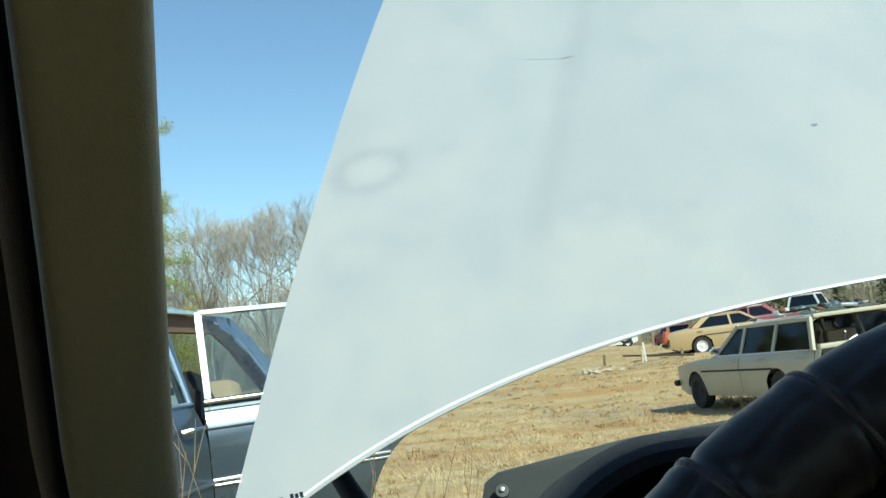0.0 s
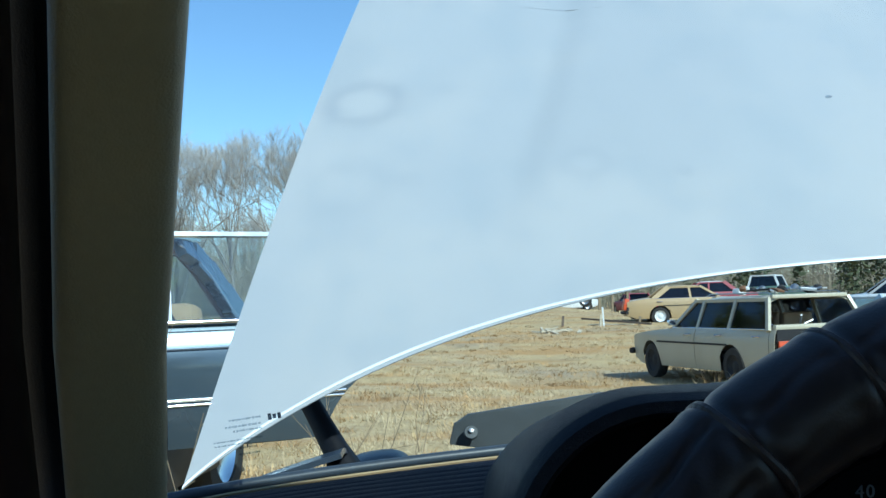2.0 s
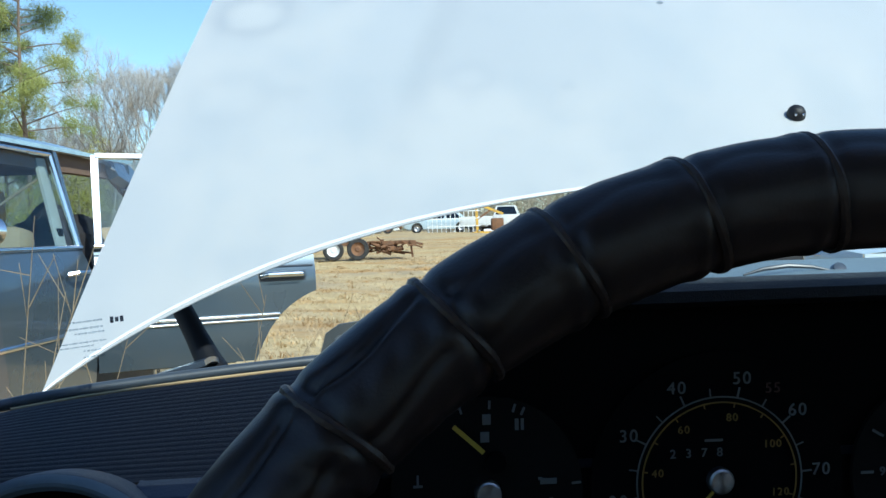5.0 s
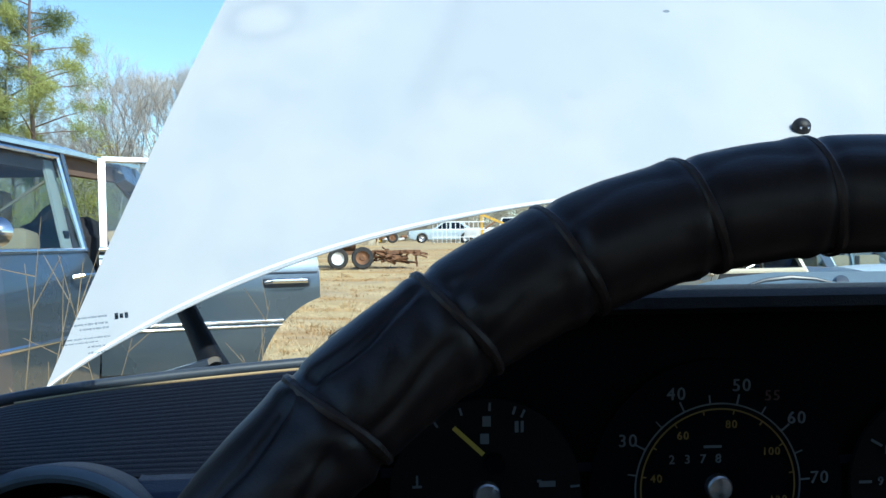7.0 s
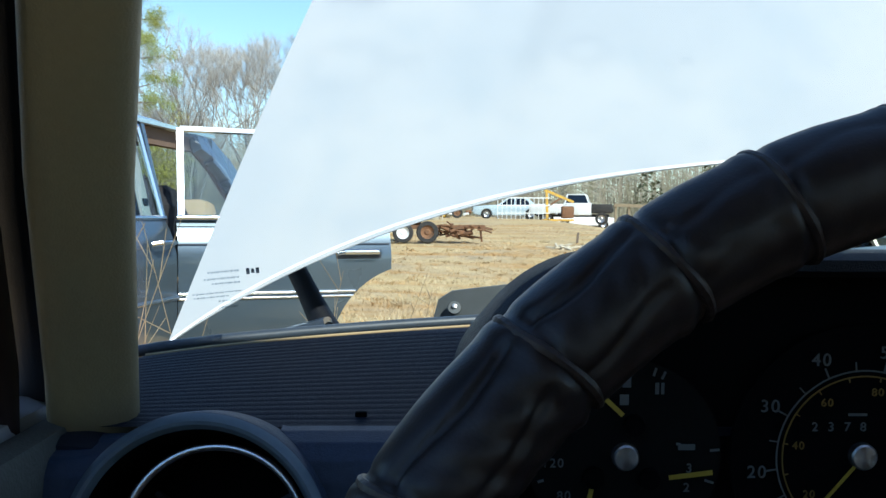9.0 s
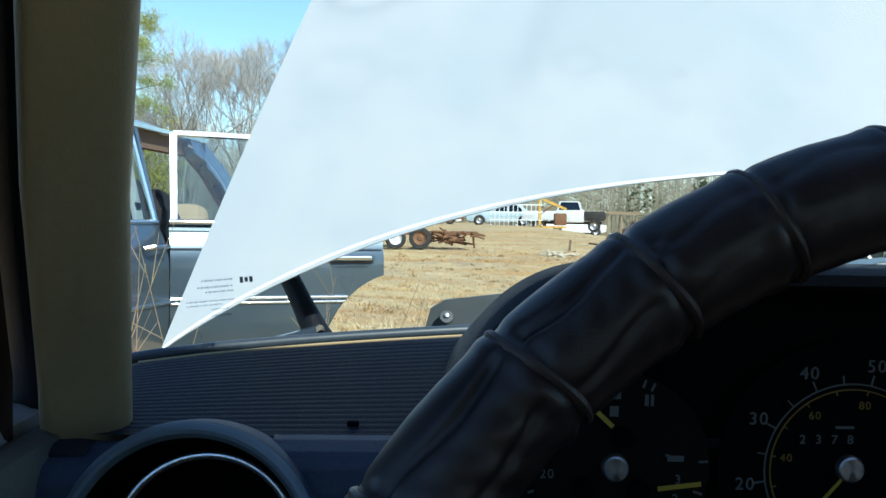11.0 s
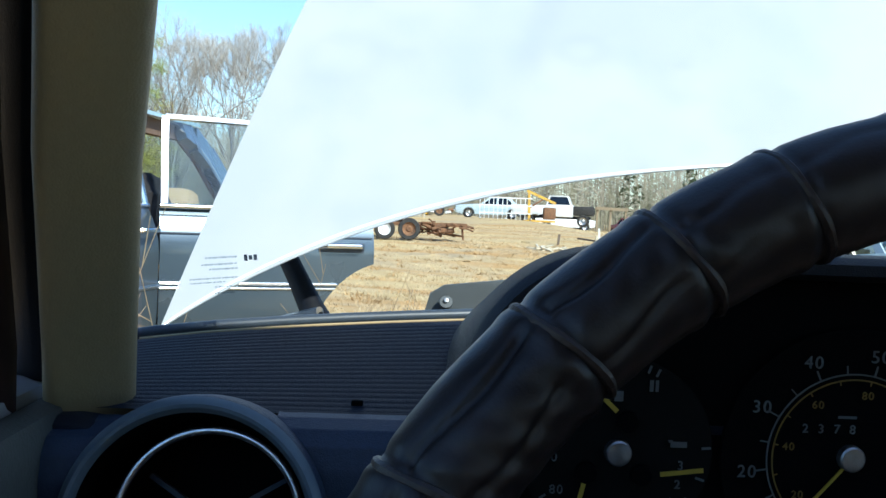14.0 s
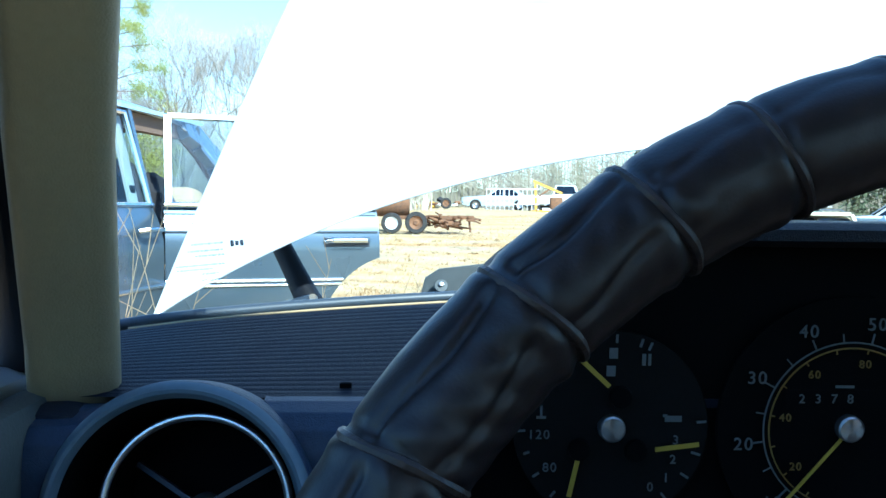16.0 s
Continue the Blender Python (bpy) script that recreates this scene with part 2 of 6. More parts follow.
M["lace_leather"] = surface("lace_leather", (0.034, 0.022, 0.018), 0.40, vary=0.2, scale=40, grain=400, bump=0.2, bump_scale=600, spec=0.4)
M["vent_highlight"] = surface("vent_highlight", (0.10, 0.135, 0.165), 0.38, vary=0.06, scale=9, grain=300, spec=0.35)
M["cream_trim"] = surface("cream_trim", (0.52, 0.49, 0.42), 0.55, vary=0.05, scale=9, grain=120)
M["black_cloth"] = surface("black_cloth", (0.016, 0.014, 0.016), 0.85, vary=0.25, scale=14, grain=200, bump=0.4, bump_scale=300)
M["capping_vinyl"] = surface("capping_vinyl", (0.045, 0.043, 0.033), 0.6, vary=0.1, scale=9, grain=260, bump=0.2, bump_scale=700)
M["door_card"] = surface("door_card", (0.07, 0.075, 0.065), 0.7, vary=0.08, scale=9, grain=200, bump=0.3, bump_scale=500)


# ---- mesh helpers ----
def part(name, bm, material, parent=None, label="", smooth=True):
    """Links a bmesh as one mesh object, under a thing or a part if given."""
    bmesh.ops.recalc_face_normals(bm, faces=bm.faces)
    me = bpy.data.meshes.new(name)
    bm.to_mesh(me)
    bm.free()
    me.materials.append(M[material])
    if smooth:
        me.polygons.foreach_set("use_smooth", [True] * len(me.polygons))
        me.set_sharp_from_angle(angle=radians(38))
    ob = new(name, me)
    ob.parent = parent
    return tagged(ob, label)


def thing(name, label, category, at=None, group="", kind=""):
    ob = new(name)
    ob.empty_display_size = 0.05
    if at is not None:
        ob.matrix_world = at
    return tagged(ob, label, category, group, kind)


def add_box(bm, c, size, m=None, bevel=0.0):
    made = bmesh.ops.create_cube(bm, size=1.0)["verts"]
    bmesh.ops.scale(bm, vec=size, verts=made)
    if bevel:
        edges = list({e for v in made for e in v.link_edges})
        got = bmesh.ops.bevel(bm, geom=edges, offset=bevel, segments=2, affect="EDGES", profile=0.6)
        made = list(set(got["verts"]) | {v for v in made if v.is_valid})
    mat = Matrix.Translation(c) @ (m.to_4x4() if m else Matrix())
    bmesh.ops.transform(bm, matrix=mat, verts=made)
    return bm


def box(c, size, bevel=0.0, m=None):
    return add_box(bmesh.new(), c, size, m, bevel)


def add_tube(bm, pts, radii, sides=8, closed=False, squash=None):
    """A tube along points; radii one a point or one for all."""
    pts = [Vector(p) for p in pts]
    n = len(pts)
    radii = [radii] * n if isinstance(radii, (int, float)) else radii
    rings = []
    ref = None
    for i, p in enumerate(pts):
        a = pts[(i - 1) % n] if closed or i else p
        b = pts[(i + 1) % n] if closed or i < n - 1 else p
        d = (b - a).normalized()
        if ref is None:
            ref = d.orthogonal().normalized()
        ref = (ref - d * ref.dot(d)).normalized()
        side = d.cross(ref)
        rings.append([bm.verts.new(p + (ref * math.cos(k * math.tau / sides) + side * math.sin(k * math.tau / sides)) * radii[i])
                      for k in range(sides)])
    for i in range(n if closed else n - 1):
        r, s = rings[i], rings[(i + 1) % n]
        for k in range(sides):
            bm.faces.new((r[k], r[(k + 1) % sides], s[(k + 1) % sides], s[k]))
    if not closed:
        bm.faces.new(rings[0][::-1]), bm.faces.new(rings[-1])
    return bm


def tube(pts, radii, sides=8, closed=False):
    return add_tube(bmesh.new(), pts, radii, sides, closed)


def add_beam(bm, p, q, w, d, up=(0, 0, 1)):
    """A square bar from p to q, w wide across and d deep along up."""
    p, q = Vector(p), Vector(q)
    a = (q - p).normalized()
    s = a.cross(Vector(up)).normalized()
    u = s.cross(a)
    r = [[bm.verts.new(e + s * sx * w / 2 + u * sy * d / 2) for sx, sy in ((-1, -1), (1, -1), (1, 1), (-1, 1))] for e in (p, q)]
    for k in range(4):
        bm.faces.new((r[0][k], r[0][(k + 1) % 4], r[1][(k + 1) % 4], r[1][k]))
    bm.faces.new(r[0][::-1]), bm.faces.new(r[1])
    return bm


def beam(p, q, w, d, up=(0, 0, 1)):
    return add_beam(bmesh.new(), p, q, w, d, up)


def grid(nu, nv, fn, thick=0.0):
    """A sheet of (nu+1) x (nv+1) points fn(u, v), made solid by thick."""
    bm = bmesh.new()
    vs = [[bm.verts.new(fn(i / nu, j / nv)) for j in range(nv + 1)] for i in range(nu + 1)]
    for i in range(nu):
        for j in range(nv):
            bm.faces.new((vs[i][j], vs[i + 1][j], vs[i + 1][j + 1], vs[i][j + 1]))
    if thick:
        bmesh.ops.recalc_face_normals(bm, faces=bm.faces)
        bmesh.ops.solidify(bm, geom=list(bm.faces), thickness=thick)
    return bm


def lathe(profile, sides=32, m=None):
    """Turns (radius, height) pairs round z."""
    bm = bmesh.new()
    rings = []
    for r, h in profile:
        rings.append([bm.verts.new((r * math.cos(k * math.tau / sides), r * math.sin(k * math.tau / sides), h)) for k in range(sides)]
                     if r > 1e-6 else [bm.verts.new((0, 0, h))])
    for a, b in zip(rings, rings[1:]):
        for k in range(sides):
            f = [a[k % len(a)], a[(k + 1) % len(a)], b[(k + 1) % len(b)], b[k % len(b)]]
            f = list(dict.fromkeys(f))
            if len(f) > 2:
                bm.faces.new(f)
    if m:
        bmesh.ops.transform(bm, matrix=m, verts=bm.verts)
    return bm


def poly(pts, thick, direction):
    """A flat plate of the outline pts, thick along direction."""
    bm = bmesh.new()
    f = bm.faces.new([bm.verts.new(p) for p in pts])
    got = bmesh.ops.extrude_face_region(bm, geom=[f])["geom"]
    bmesh.ops.translate(bm, vec=Vector(direction).normalized() * thick, verts=[g for g in got if isinstance(g, bmesh.types.BMVert)])
    return bm


def lettering(name, text, size, m, material, parent, depth=0.0004):
    cu = bpy.data.curves.new(name, "FONT")
    cu.body, cu.size, cu.align_x, cu.align_y, cu.extrude = text, size, "CENTER", "CENTER", depth
    tmp = bpy.data.objects.new(name, cu)
    scene.collection.objects.link(tmp)
    me = bpy.data.meshes.new_from_object(tmp.evaluated_get(bpy.context.evaluated_depsgraph_get()))
    bpy.data.objects.remove(tmp)
    me.transform(m)
    me.materials.clear()
    me.materials.append(M[material])
    ob = new(name, me)
    ob.parent = parent
    return ob


def smooth(a, b, x):
    x = min(1, max(0, (x - a) / (b - a)))
    return x * x * (3 - 2 * x)


# ================= the ground =================
def gz(x, y):
    rise = smooth(22, 62, y) * (0.95 - 1.0 * smooth(6, 14, x))
    dip = 0.47 * math.exp(-((x - 5) ** 2 / 70 + (y - 18.5) ** 2 / 80))
    lumps = 0.05 * noise.noise((x * 0.25, y * 0.25, 1)) + 0.02 * noise.noise((x * 1.1, y * 1.1, 5))
    return rise - dip + lumps * smooth(2, 7, math.hypot(x, y)) + 0.6 * smooth(70, 160, y)


def ground_axis(near, far, step):
    out, v = [0.0], 0.0
    while v < far:
        v += step if v < near else step + (v - near) * 0.16
        out.append(v)
    return out


gx = ground_axis(14, 900, 0.5)
gx = [-v for v in gx[:0:-1]] + gx
gy = [-v for v in ground_axis(6, 900, 0.8)[:0:-1]] + ground_axis(40, 900, 0.5)
gm = bpy.data.meshes.new("ground")
gm.from_pydata([(x, y, gz(x, y)) for x in gx for y in gy], [],
               [(i * len(gy) + j, (i + 1) * len(gy) + j, (i + 1) * len(gy) + j + 1, i * len(gy) + j + 1)
                for i in range(len(gx) - 1) for j in range(len(gy) - 1)])


def field_material():
    m = surface("dry_grass_ground", (0.51, 0.38, 0.20), 0.95, vary=0.16, scale=0.28, grain=1.6, second=(0.40, 0.32, 0.215), amount=1.0, bump=0.8, bump_scale=9)
    n, l = m.node_tree.nodes, m.node_tree.links
    b = n["Principled BSDF"]
    b.inputs["Specular IOR Level"].default_value = 0.1
    co = n.new("ShaderNodeTexCoord")
    fine = n.new("ShaderNodeTexNoise")
    fine.inputs["Scale"].default_value, fine.inputs["Detail"].default_value = 16, 6
    mp = n.new("ShaderNodeMapping")
    mp.inputs["Scale"].default_value = (1, 0.45, 1)
    l.new(co.outputs["Object"], mp.inputs[0]), l.new(mp.outputs[0], fine.inputs[0])
    mr = n.new("ShaderNodeMapRange")
    mr.inputs[1].default_value, mr.inputs[2].default_value, mr.inputs[3].default_value, mr.inputs[4].default_value = 0.3, 0.7, 0.76, 1.16
    l.new(fine.outputs[0], mr.inputs[0])
    hs = n.new("ShaderNodeHueSaturation")
    l.new(b.inputs["Base Color"].links[0].from_socket, hs.inputs["Color"])
    l.new(mr.outputs[0], hs.inputs["Value"])
    l.new(hs.outputs[0], b.inputs["Base Color"])
    streak, smp, sr, smx = n.new("ShaderNodeTexNoise"), n.new("ShaderNodeMapping"), n.new("ShaderNodeMapRange"), n.new("ShaderNodeMixRGB")
    smp.inputs["Scale"].default_value = (0.30, 1.0, 1.0)
    streak.inputs["Scale"].default_value, streak.inputs["Detail"].default_value = 0.55, 7
    sr.inputs[1].default_value, sr.inputs[2].default_value, sr.inputs[3].default_value, sr.inputs[4].default_value = 0.49, 0.62, 0.0, 0.85
    smx.inputs[2].default_value = (0.43, 0.255, 0.105, 1)
    l.new(co.outputs["Object"], smp.inputs[0]), l.new(smp.outputs[0], streak.inputs[0]), l.new(streak.outputs[0], sr.inputs[0])
    l.new(sr.outputs[0], smx.inputs[0]), l.new(hs.outputs[0], smx.inputs[1]), l.new(smx.outputs[0], b.inputs["Base Color"])
    for bp in [q for q in n if q.type == "BUMP"]:
        bp.inputs["Distance"].default_value = 0.03
    return m


M["field"] = field_material()
gm.materials.append(M["field"])
gm.polygons.foreach_set("use_smooth", [True] * len(gm.polygons))
tagged(new("ground", gm), "rolling field of dry straw-coloured winter grass", "ground", kind="structure")


# ================= the car we sit in =================
car = thing("parked_car", "old white saloon with its bonnet propped open", "car", pose(0, 0, 0))

# bonnet: opened by 41 degrees about its rear edge
OPEN = radians(41)
TIP = Vector((-0.755, 0.691, 0.874))
UPS, OUT = Vector((0, math.cos(OPEN), math.sin(OPEN))), Vector((0, -math.sin(OPEN), math.cos(OPEN)))


def bonnet_half(s):
    return 0.755 - 0.12 * s - 0.045 * s * s


def bonnet_rear(x):
    a = min(1, abs(x) / 0.755)
    return 0.1680 * (1 - a ** 4) ** 0.895 if a < 1 else 0.0


def bonnet_point(x, s, lift=0.0):
    crown = 0.045 * (1 - (x / 0.755) ** 2)
    crease = 0.354 + (0.78 - s) * 0.29
    crown += (0.0032 * smooth(0.0, 0.014, crease - abs(x)) + 0.011 * min(1, max(0, (crease - abs(x)) / 0.2))) * smooth(0.1, 0.45, s)
    return Vector((x, TIP.y, TIP.z)) + UPS * s + OUT * (crown + lift)


def bonnet_sheet(u, v):
    a = -1 + 2 * u
    a = math.copysign(1 - (1 - abs(a)) ** 1.25, a)
    s0 = bonnet_rear(a * 0.755)
    s = s0 + (1.22 - s0) * v
    return bonnet_point(a * bonnet_half(s), s)


bonnet = part("bonnet", grid(96, 60, bonnet_sheet, 0.0008), "white_paint", car, "white painted bonnet, propped open, with faint ring stains")
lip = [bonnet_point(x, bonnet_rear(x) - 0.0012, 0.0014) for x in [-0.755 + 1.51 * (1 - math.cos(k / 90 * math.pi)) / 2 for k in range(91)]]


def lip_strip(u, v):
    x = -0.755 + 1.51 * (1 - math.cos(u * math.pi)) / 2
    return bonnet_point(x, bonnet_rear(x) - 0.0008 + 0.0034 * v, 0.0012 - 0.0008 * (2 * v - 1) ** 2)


# The lighter white paints the sunlit line along the folded edge.
part("rear_lip", grid(120, 4, lip_strip, 0.0006), "sunlit_white", bonnet, "folded rear edge, painted lighter for its sunlit line")
for x0 in (-0.5, 0.0, 0.5):
    part("brace", tube([bonnet_point(x0 * (1 - 0.2 * s), 0.25 + s, -0.03) for s in (0, 0.3, 0.6, 0.9)], 0.02, 6), "white_paint", bonnet)
for side in (-1, 1):
    c = bonnet_point(0.156 * side, 0.239, 0.0)
    turn = (OUT.to_track_quat("Z", "Y")).to_matrix().to_4x4()
    nz = part("washer_nozzle", lathe([(0.0, 0.0), (0.0082, 0.0), (0.0082, 0.002), (0.0074, 0.0055), (0.0055, 0.0080), (0.003, 0.0092), (0, 0.0095)], 20,
              Matrix.Translation(c) @ turn), "black_plastic", bonnet, "black plastic washer nozzle")
    for dx in (-0.003, 0.003):
        part("jet", lathe([(0, 0.0), (0.0014, 0), (0.0014, 0.0016), (0, 0.002)], 8,
             Matrix.Translation(c + OUT * 0.0055 + Vector((dx, -0.0035, -0.0045))) @ turn), "chrome", nz)


part("hairline_crease", tube([bonnet_point(x, s, -0.0004) for x, s in ((-0.475, 0.695), (-0.435, 0.672), (-0.40, 0.658), (-0.365, 0.651), (-0.325, 0.652))], [0.0003, 0.0007, 0.0008, 0.0007, 0.0003], 6), "stain_line", bonnet)


# stains on the bonnet: two rings left by something wet, and a dark speck
def stain_bonnet():
    m = M["white_paint"].copy()
    m.name = "stained_white_paint"
    n, l = m.node_tree.nodes, m.node_tree.links
    b = n["Principled BSDF"]
    co, wob = n.new("ShaderNodeTexCoord"), n.new("ShaderNodeTexNoise")
    wob.inputs["Scale"].default_value = 14
    l.new(co.outputs["Object"], wob.inputs[0])
    last = b.inputs["Base Color"].links[0].from_socket
    # faded, chalky blotches and fine runs of dirt
    for scale, lo, hi, k, tone, stretch in ((5.5, 0.44, 0.66, 0.55, (0.50, 0.495, 0.48, 1), (1, 1, 1)), (9.0, 0.46, 0.70, 0.42, (0.365, 0.40, 0.425, 1), (1.6, 1, 0.7)),
                                            (34.0, 0.52, 0.74, 0.30, (0.37, 0.395, 0.42, 1), (1, 1, 1))):
        mp2, nz2, mr2, mx2 = n.new("ShaderNodeMapping"), n.new("ShaderNodeTexNoise"), n.new("ShaderNodeMapRange"), n.new("ShaderNodeMixRGB")
        mp2.inputs["Scale"].default_value, mp2.inputs["Location"].default_value = stretch, (scale, 3.1, 0.7)
        nz2.inputs["Scale"].default_value, nz2.inputs["Detail"].default_value = scale, 6
        mr2.interpolation_type = "SMOOTHSTEP"
        mr2.inputs[1].default_value, mr2.inputs[2].default_value, mr2.inputs[3].default_value, mr2.inputs[4].default_value = lo, hi, 0, k
        mx2.inputs[2].default_value = tone
        l.new(co.outputs["Object"], mp2.inputs[0]), l.new(mp2.outputs[0], nz2.inputs[0]), l.new(nz2.outputs[0], mr2.inputs[0])
        l.new(mr2.outputs[0], mx2.inputs[0]), l.new(last, mx2.inputs[1])
        last = mx2.outputs[0]
    for x, s, r, w, k in ((-0.634, 0.488, 0.036, 0.026, 0.25), (-0.650, 0.335, 0.036, 0.020, 0.07), (-0.43, 0.33, 0.02, 0.014, 0.10), (-0.345, 0.30, 0.004, 0.008, 0.16),
                          (-0.655, 0.362, 0.0, 0.007, 0.10), (-0.59, 0.335, 0.008, 0.01, 0.10), (-0.545, 0.50, 0.006, 0.012, 0.10)):
        c = bonnet_point(x, s)
        sub, dist, off, band = n.new("ShaderNodeVectorMath"), n.new("ShaderNodeVectorMath"), n.new("ShaderNodeMath"), n.new("ShaderNodeMapRange")
        sub.operation, dist.operation, off.operation = "SUBTRACT", "LENGTH", "SUBTRACT"
        sub.inputs[1].default_value = c
        l.new(co.outputs["Object"], sub.inputs[0]), l.new(sub.outputs[0], dist.inputs[0]), l.new(dist.outputs["Value"], off.inputs[0])
        off.inputs[1].default_value = r
        ab, ad = n.new("ShaderNodeMath"), n.new("ShaderNodeMath")
        ab.operation, ad.operation = "ABSOLUTE", "MULTIPLY_ADD"
        l.new(off.outputs[0], ab.inputs[0])
        l.new(wob.outputs[0], ad.inputs[0])
        ad.inputs[1].default_value = w
        l.new(ab.outputs[0], ad.inputs[2])
        band.interpolation_type = "SMOOTHSTEP"
        band.inputs[1].default_value, band.inputs[2].default_value = w * 0.4, w * 1.4
        band.inputs[3].default_value, band.inputs[4].default_value = k, 0
        l.new(ad.outputs[0], band.inputs[0])
        mx = n.new("ShaderNodeMixRGB")
        mx.inputs[2].default_value = (0.17, 0.205, 0.26, 1)
        l.new(band.outputs[0], mx.inputs[0]), l.new(last, mx.inputs[1])
        last = mx.outputs[0]
    l.new(last, b.inputs["Base Color"])
    return m


bonnet.data.materials[0] = stain_bonnet()


# windscreen
def screen_base(x):
    q = max(0.0, 1 - (x / 0.765) ** 2)
    return 0.595 + 0.085 * q, 0.879 + 0.030 * q ** 0.6


def screen_point(x, h, lift=0.0):
    y0, z0 = screen_base(x)
    return Vector((x * (1 - 0.26 * h), y0 - 0.88 * h + lift, z0 + h))


screen = part("windscreen", grid(24, 10, lambda u, v: screen_point(-0.745 + 1.49 * u, 0.46 * v), 0.005), "windscreen_glass", car, "clear laminated windscreen")
screen.visible_shadow = False
bug = screen_point(-0.405, 0.185, -0.003)
part("speck", lathe([(0, 0), (0.0013, 0.0), (0.001, 0.0005), (0, 0.0006)], 8, Matrix.Translation(bug) @ pose(0, 0, 0, 70, 0, 0) @ Matrix.Diagonal((1.5, 0.7, 1, 1))), "etch_film", screen)
# maker's mark etched in the lower corner: a dark block and lines too fine to read
for x, h, w, t in ((-0.681, 0.0415, 0.0080, 0.0042), (-0.6975, 0.0425, 0.018, 0.0013), (-0.6985, 0.0385, 0.020, 0.0013), (-0.6960, 0.0355, 0.016, 0.0012), (-0.7010, 0.0300, 0.027, 0.0010),
                   (-0.7040, 0.0275, 0.020, 0.0009), (-0.6950, 0.0245, 0.010, 0.0010), (-0.6940, 0.0205, 0.012, 0.0013)):
    x -= 0.0038
    bars = bmesh.new()
    a, b = screen_point(x - w / 2, h, -0.004), screen_point(x + w / 2, h, -0.004)
    if t < 0.003:
        k = max(3, int(w / 0.0017))
        for i in range(k):
            f0, f1 = i / k, (i + 0.66 + 0.14 * (i % 3)) / k
            add_beam(bars, a.lerp(b, f0), a.lerp(b, f1), t * (0.75 + 0.25 * (i % 2)), 0.0003, (0, -0.75, 0.66))
    else:
        for i in range(3):
            add_beam(bars, a.lerp(b, i / 3), a.lerp(b, (i + 0.72) / 3), t * (1.0, 0.7, 0.9)[i], 0.0005, (0, -0.75, 0.66))
    part("etched_mark", bars, "etch_dark" if t > 0.003 else "etch_film", screen, smooth=False)
seal = [screen_point(-0.775 + 1.55 * k / 40, -0.002, 0.006) for k in range(41)]
part("screen_seal", tube(seal, 0.0036, 10), "seal_rubber", car, "black rubber windscreen seal")
trim = [screen_point(-0.745 + 1.49 * k / 40, -0.006, -0.005) + Vector((0, 0, 0.001)) for k in range(41)]
part("screen_trim", tube(trim, 0.0012, 6), "beige_trim", car, "thin yellowed trim strip along the windscreen base")

# A-pillars with their padded beige covers
PILLAR = [(-0.7250, 0.505, 0.868), (-0.7205, 0.486, 0.892), (-0.703, 0.414, 0.985), (-0.674, 0.325, 1.095), (-0.63, 0.19, 1.24), (-0.585, 0.06, 1.37)]


def pillar_section(i, side, wide, deep):
    x, y, z = PILLAR[i]
    ax = (Vector(PILLAR[min(i + 1, 5)]) - Vector(PILLAR[max(i - 1, 0)])).normalized()
    out = Vector((-0.93, -0.36, 0)).normalized()
    out = (out - ax * out.dot(ax)).normalized()
    back = ax.cross(out).normalized()
    if back.y > 0:
        back = -back
    pts = []
    for k in range(20):
        a = k / 20 * math.tau
        c, s = math.cos(a), math.sin(a)
        cx, cy = math.copysign(abs(c) ** 0.55, c), math.copysign(abs(s) ** 0.7, s)
        pts.append(Vector((x, y, z - (0.022 * (0.5 + 0.5 * cx) if i == 0 else 0))) + out * wide * (0.5 + 0.5 * cx) + back * deep * (0.15 + 0.5 * cy))
    return [Vector((p.x * -side, p.y, p.z)) for p in pts]


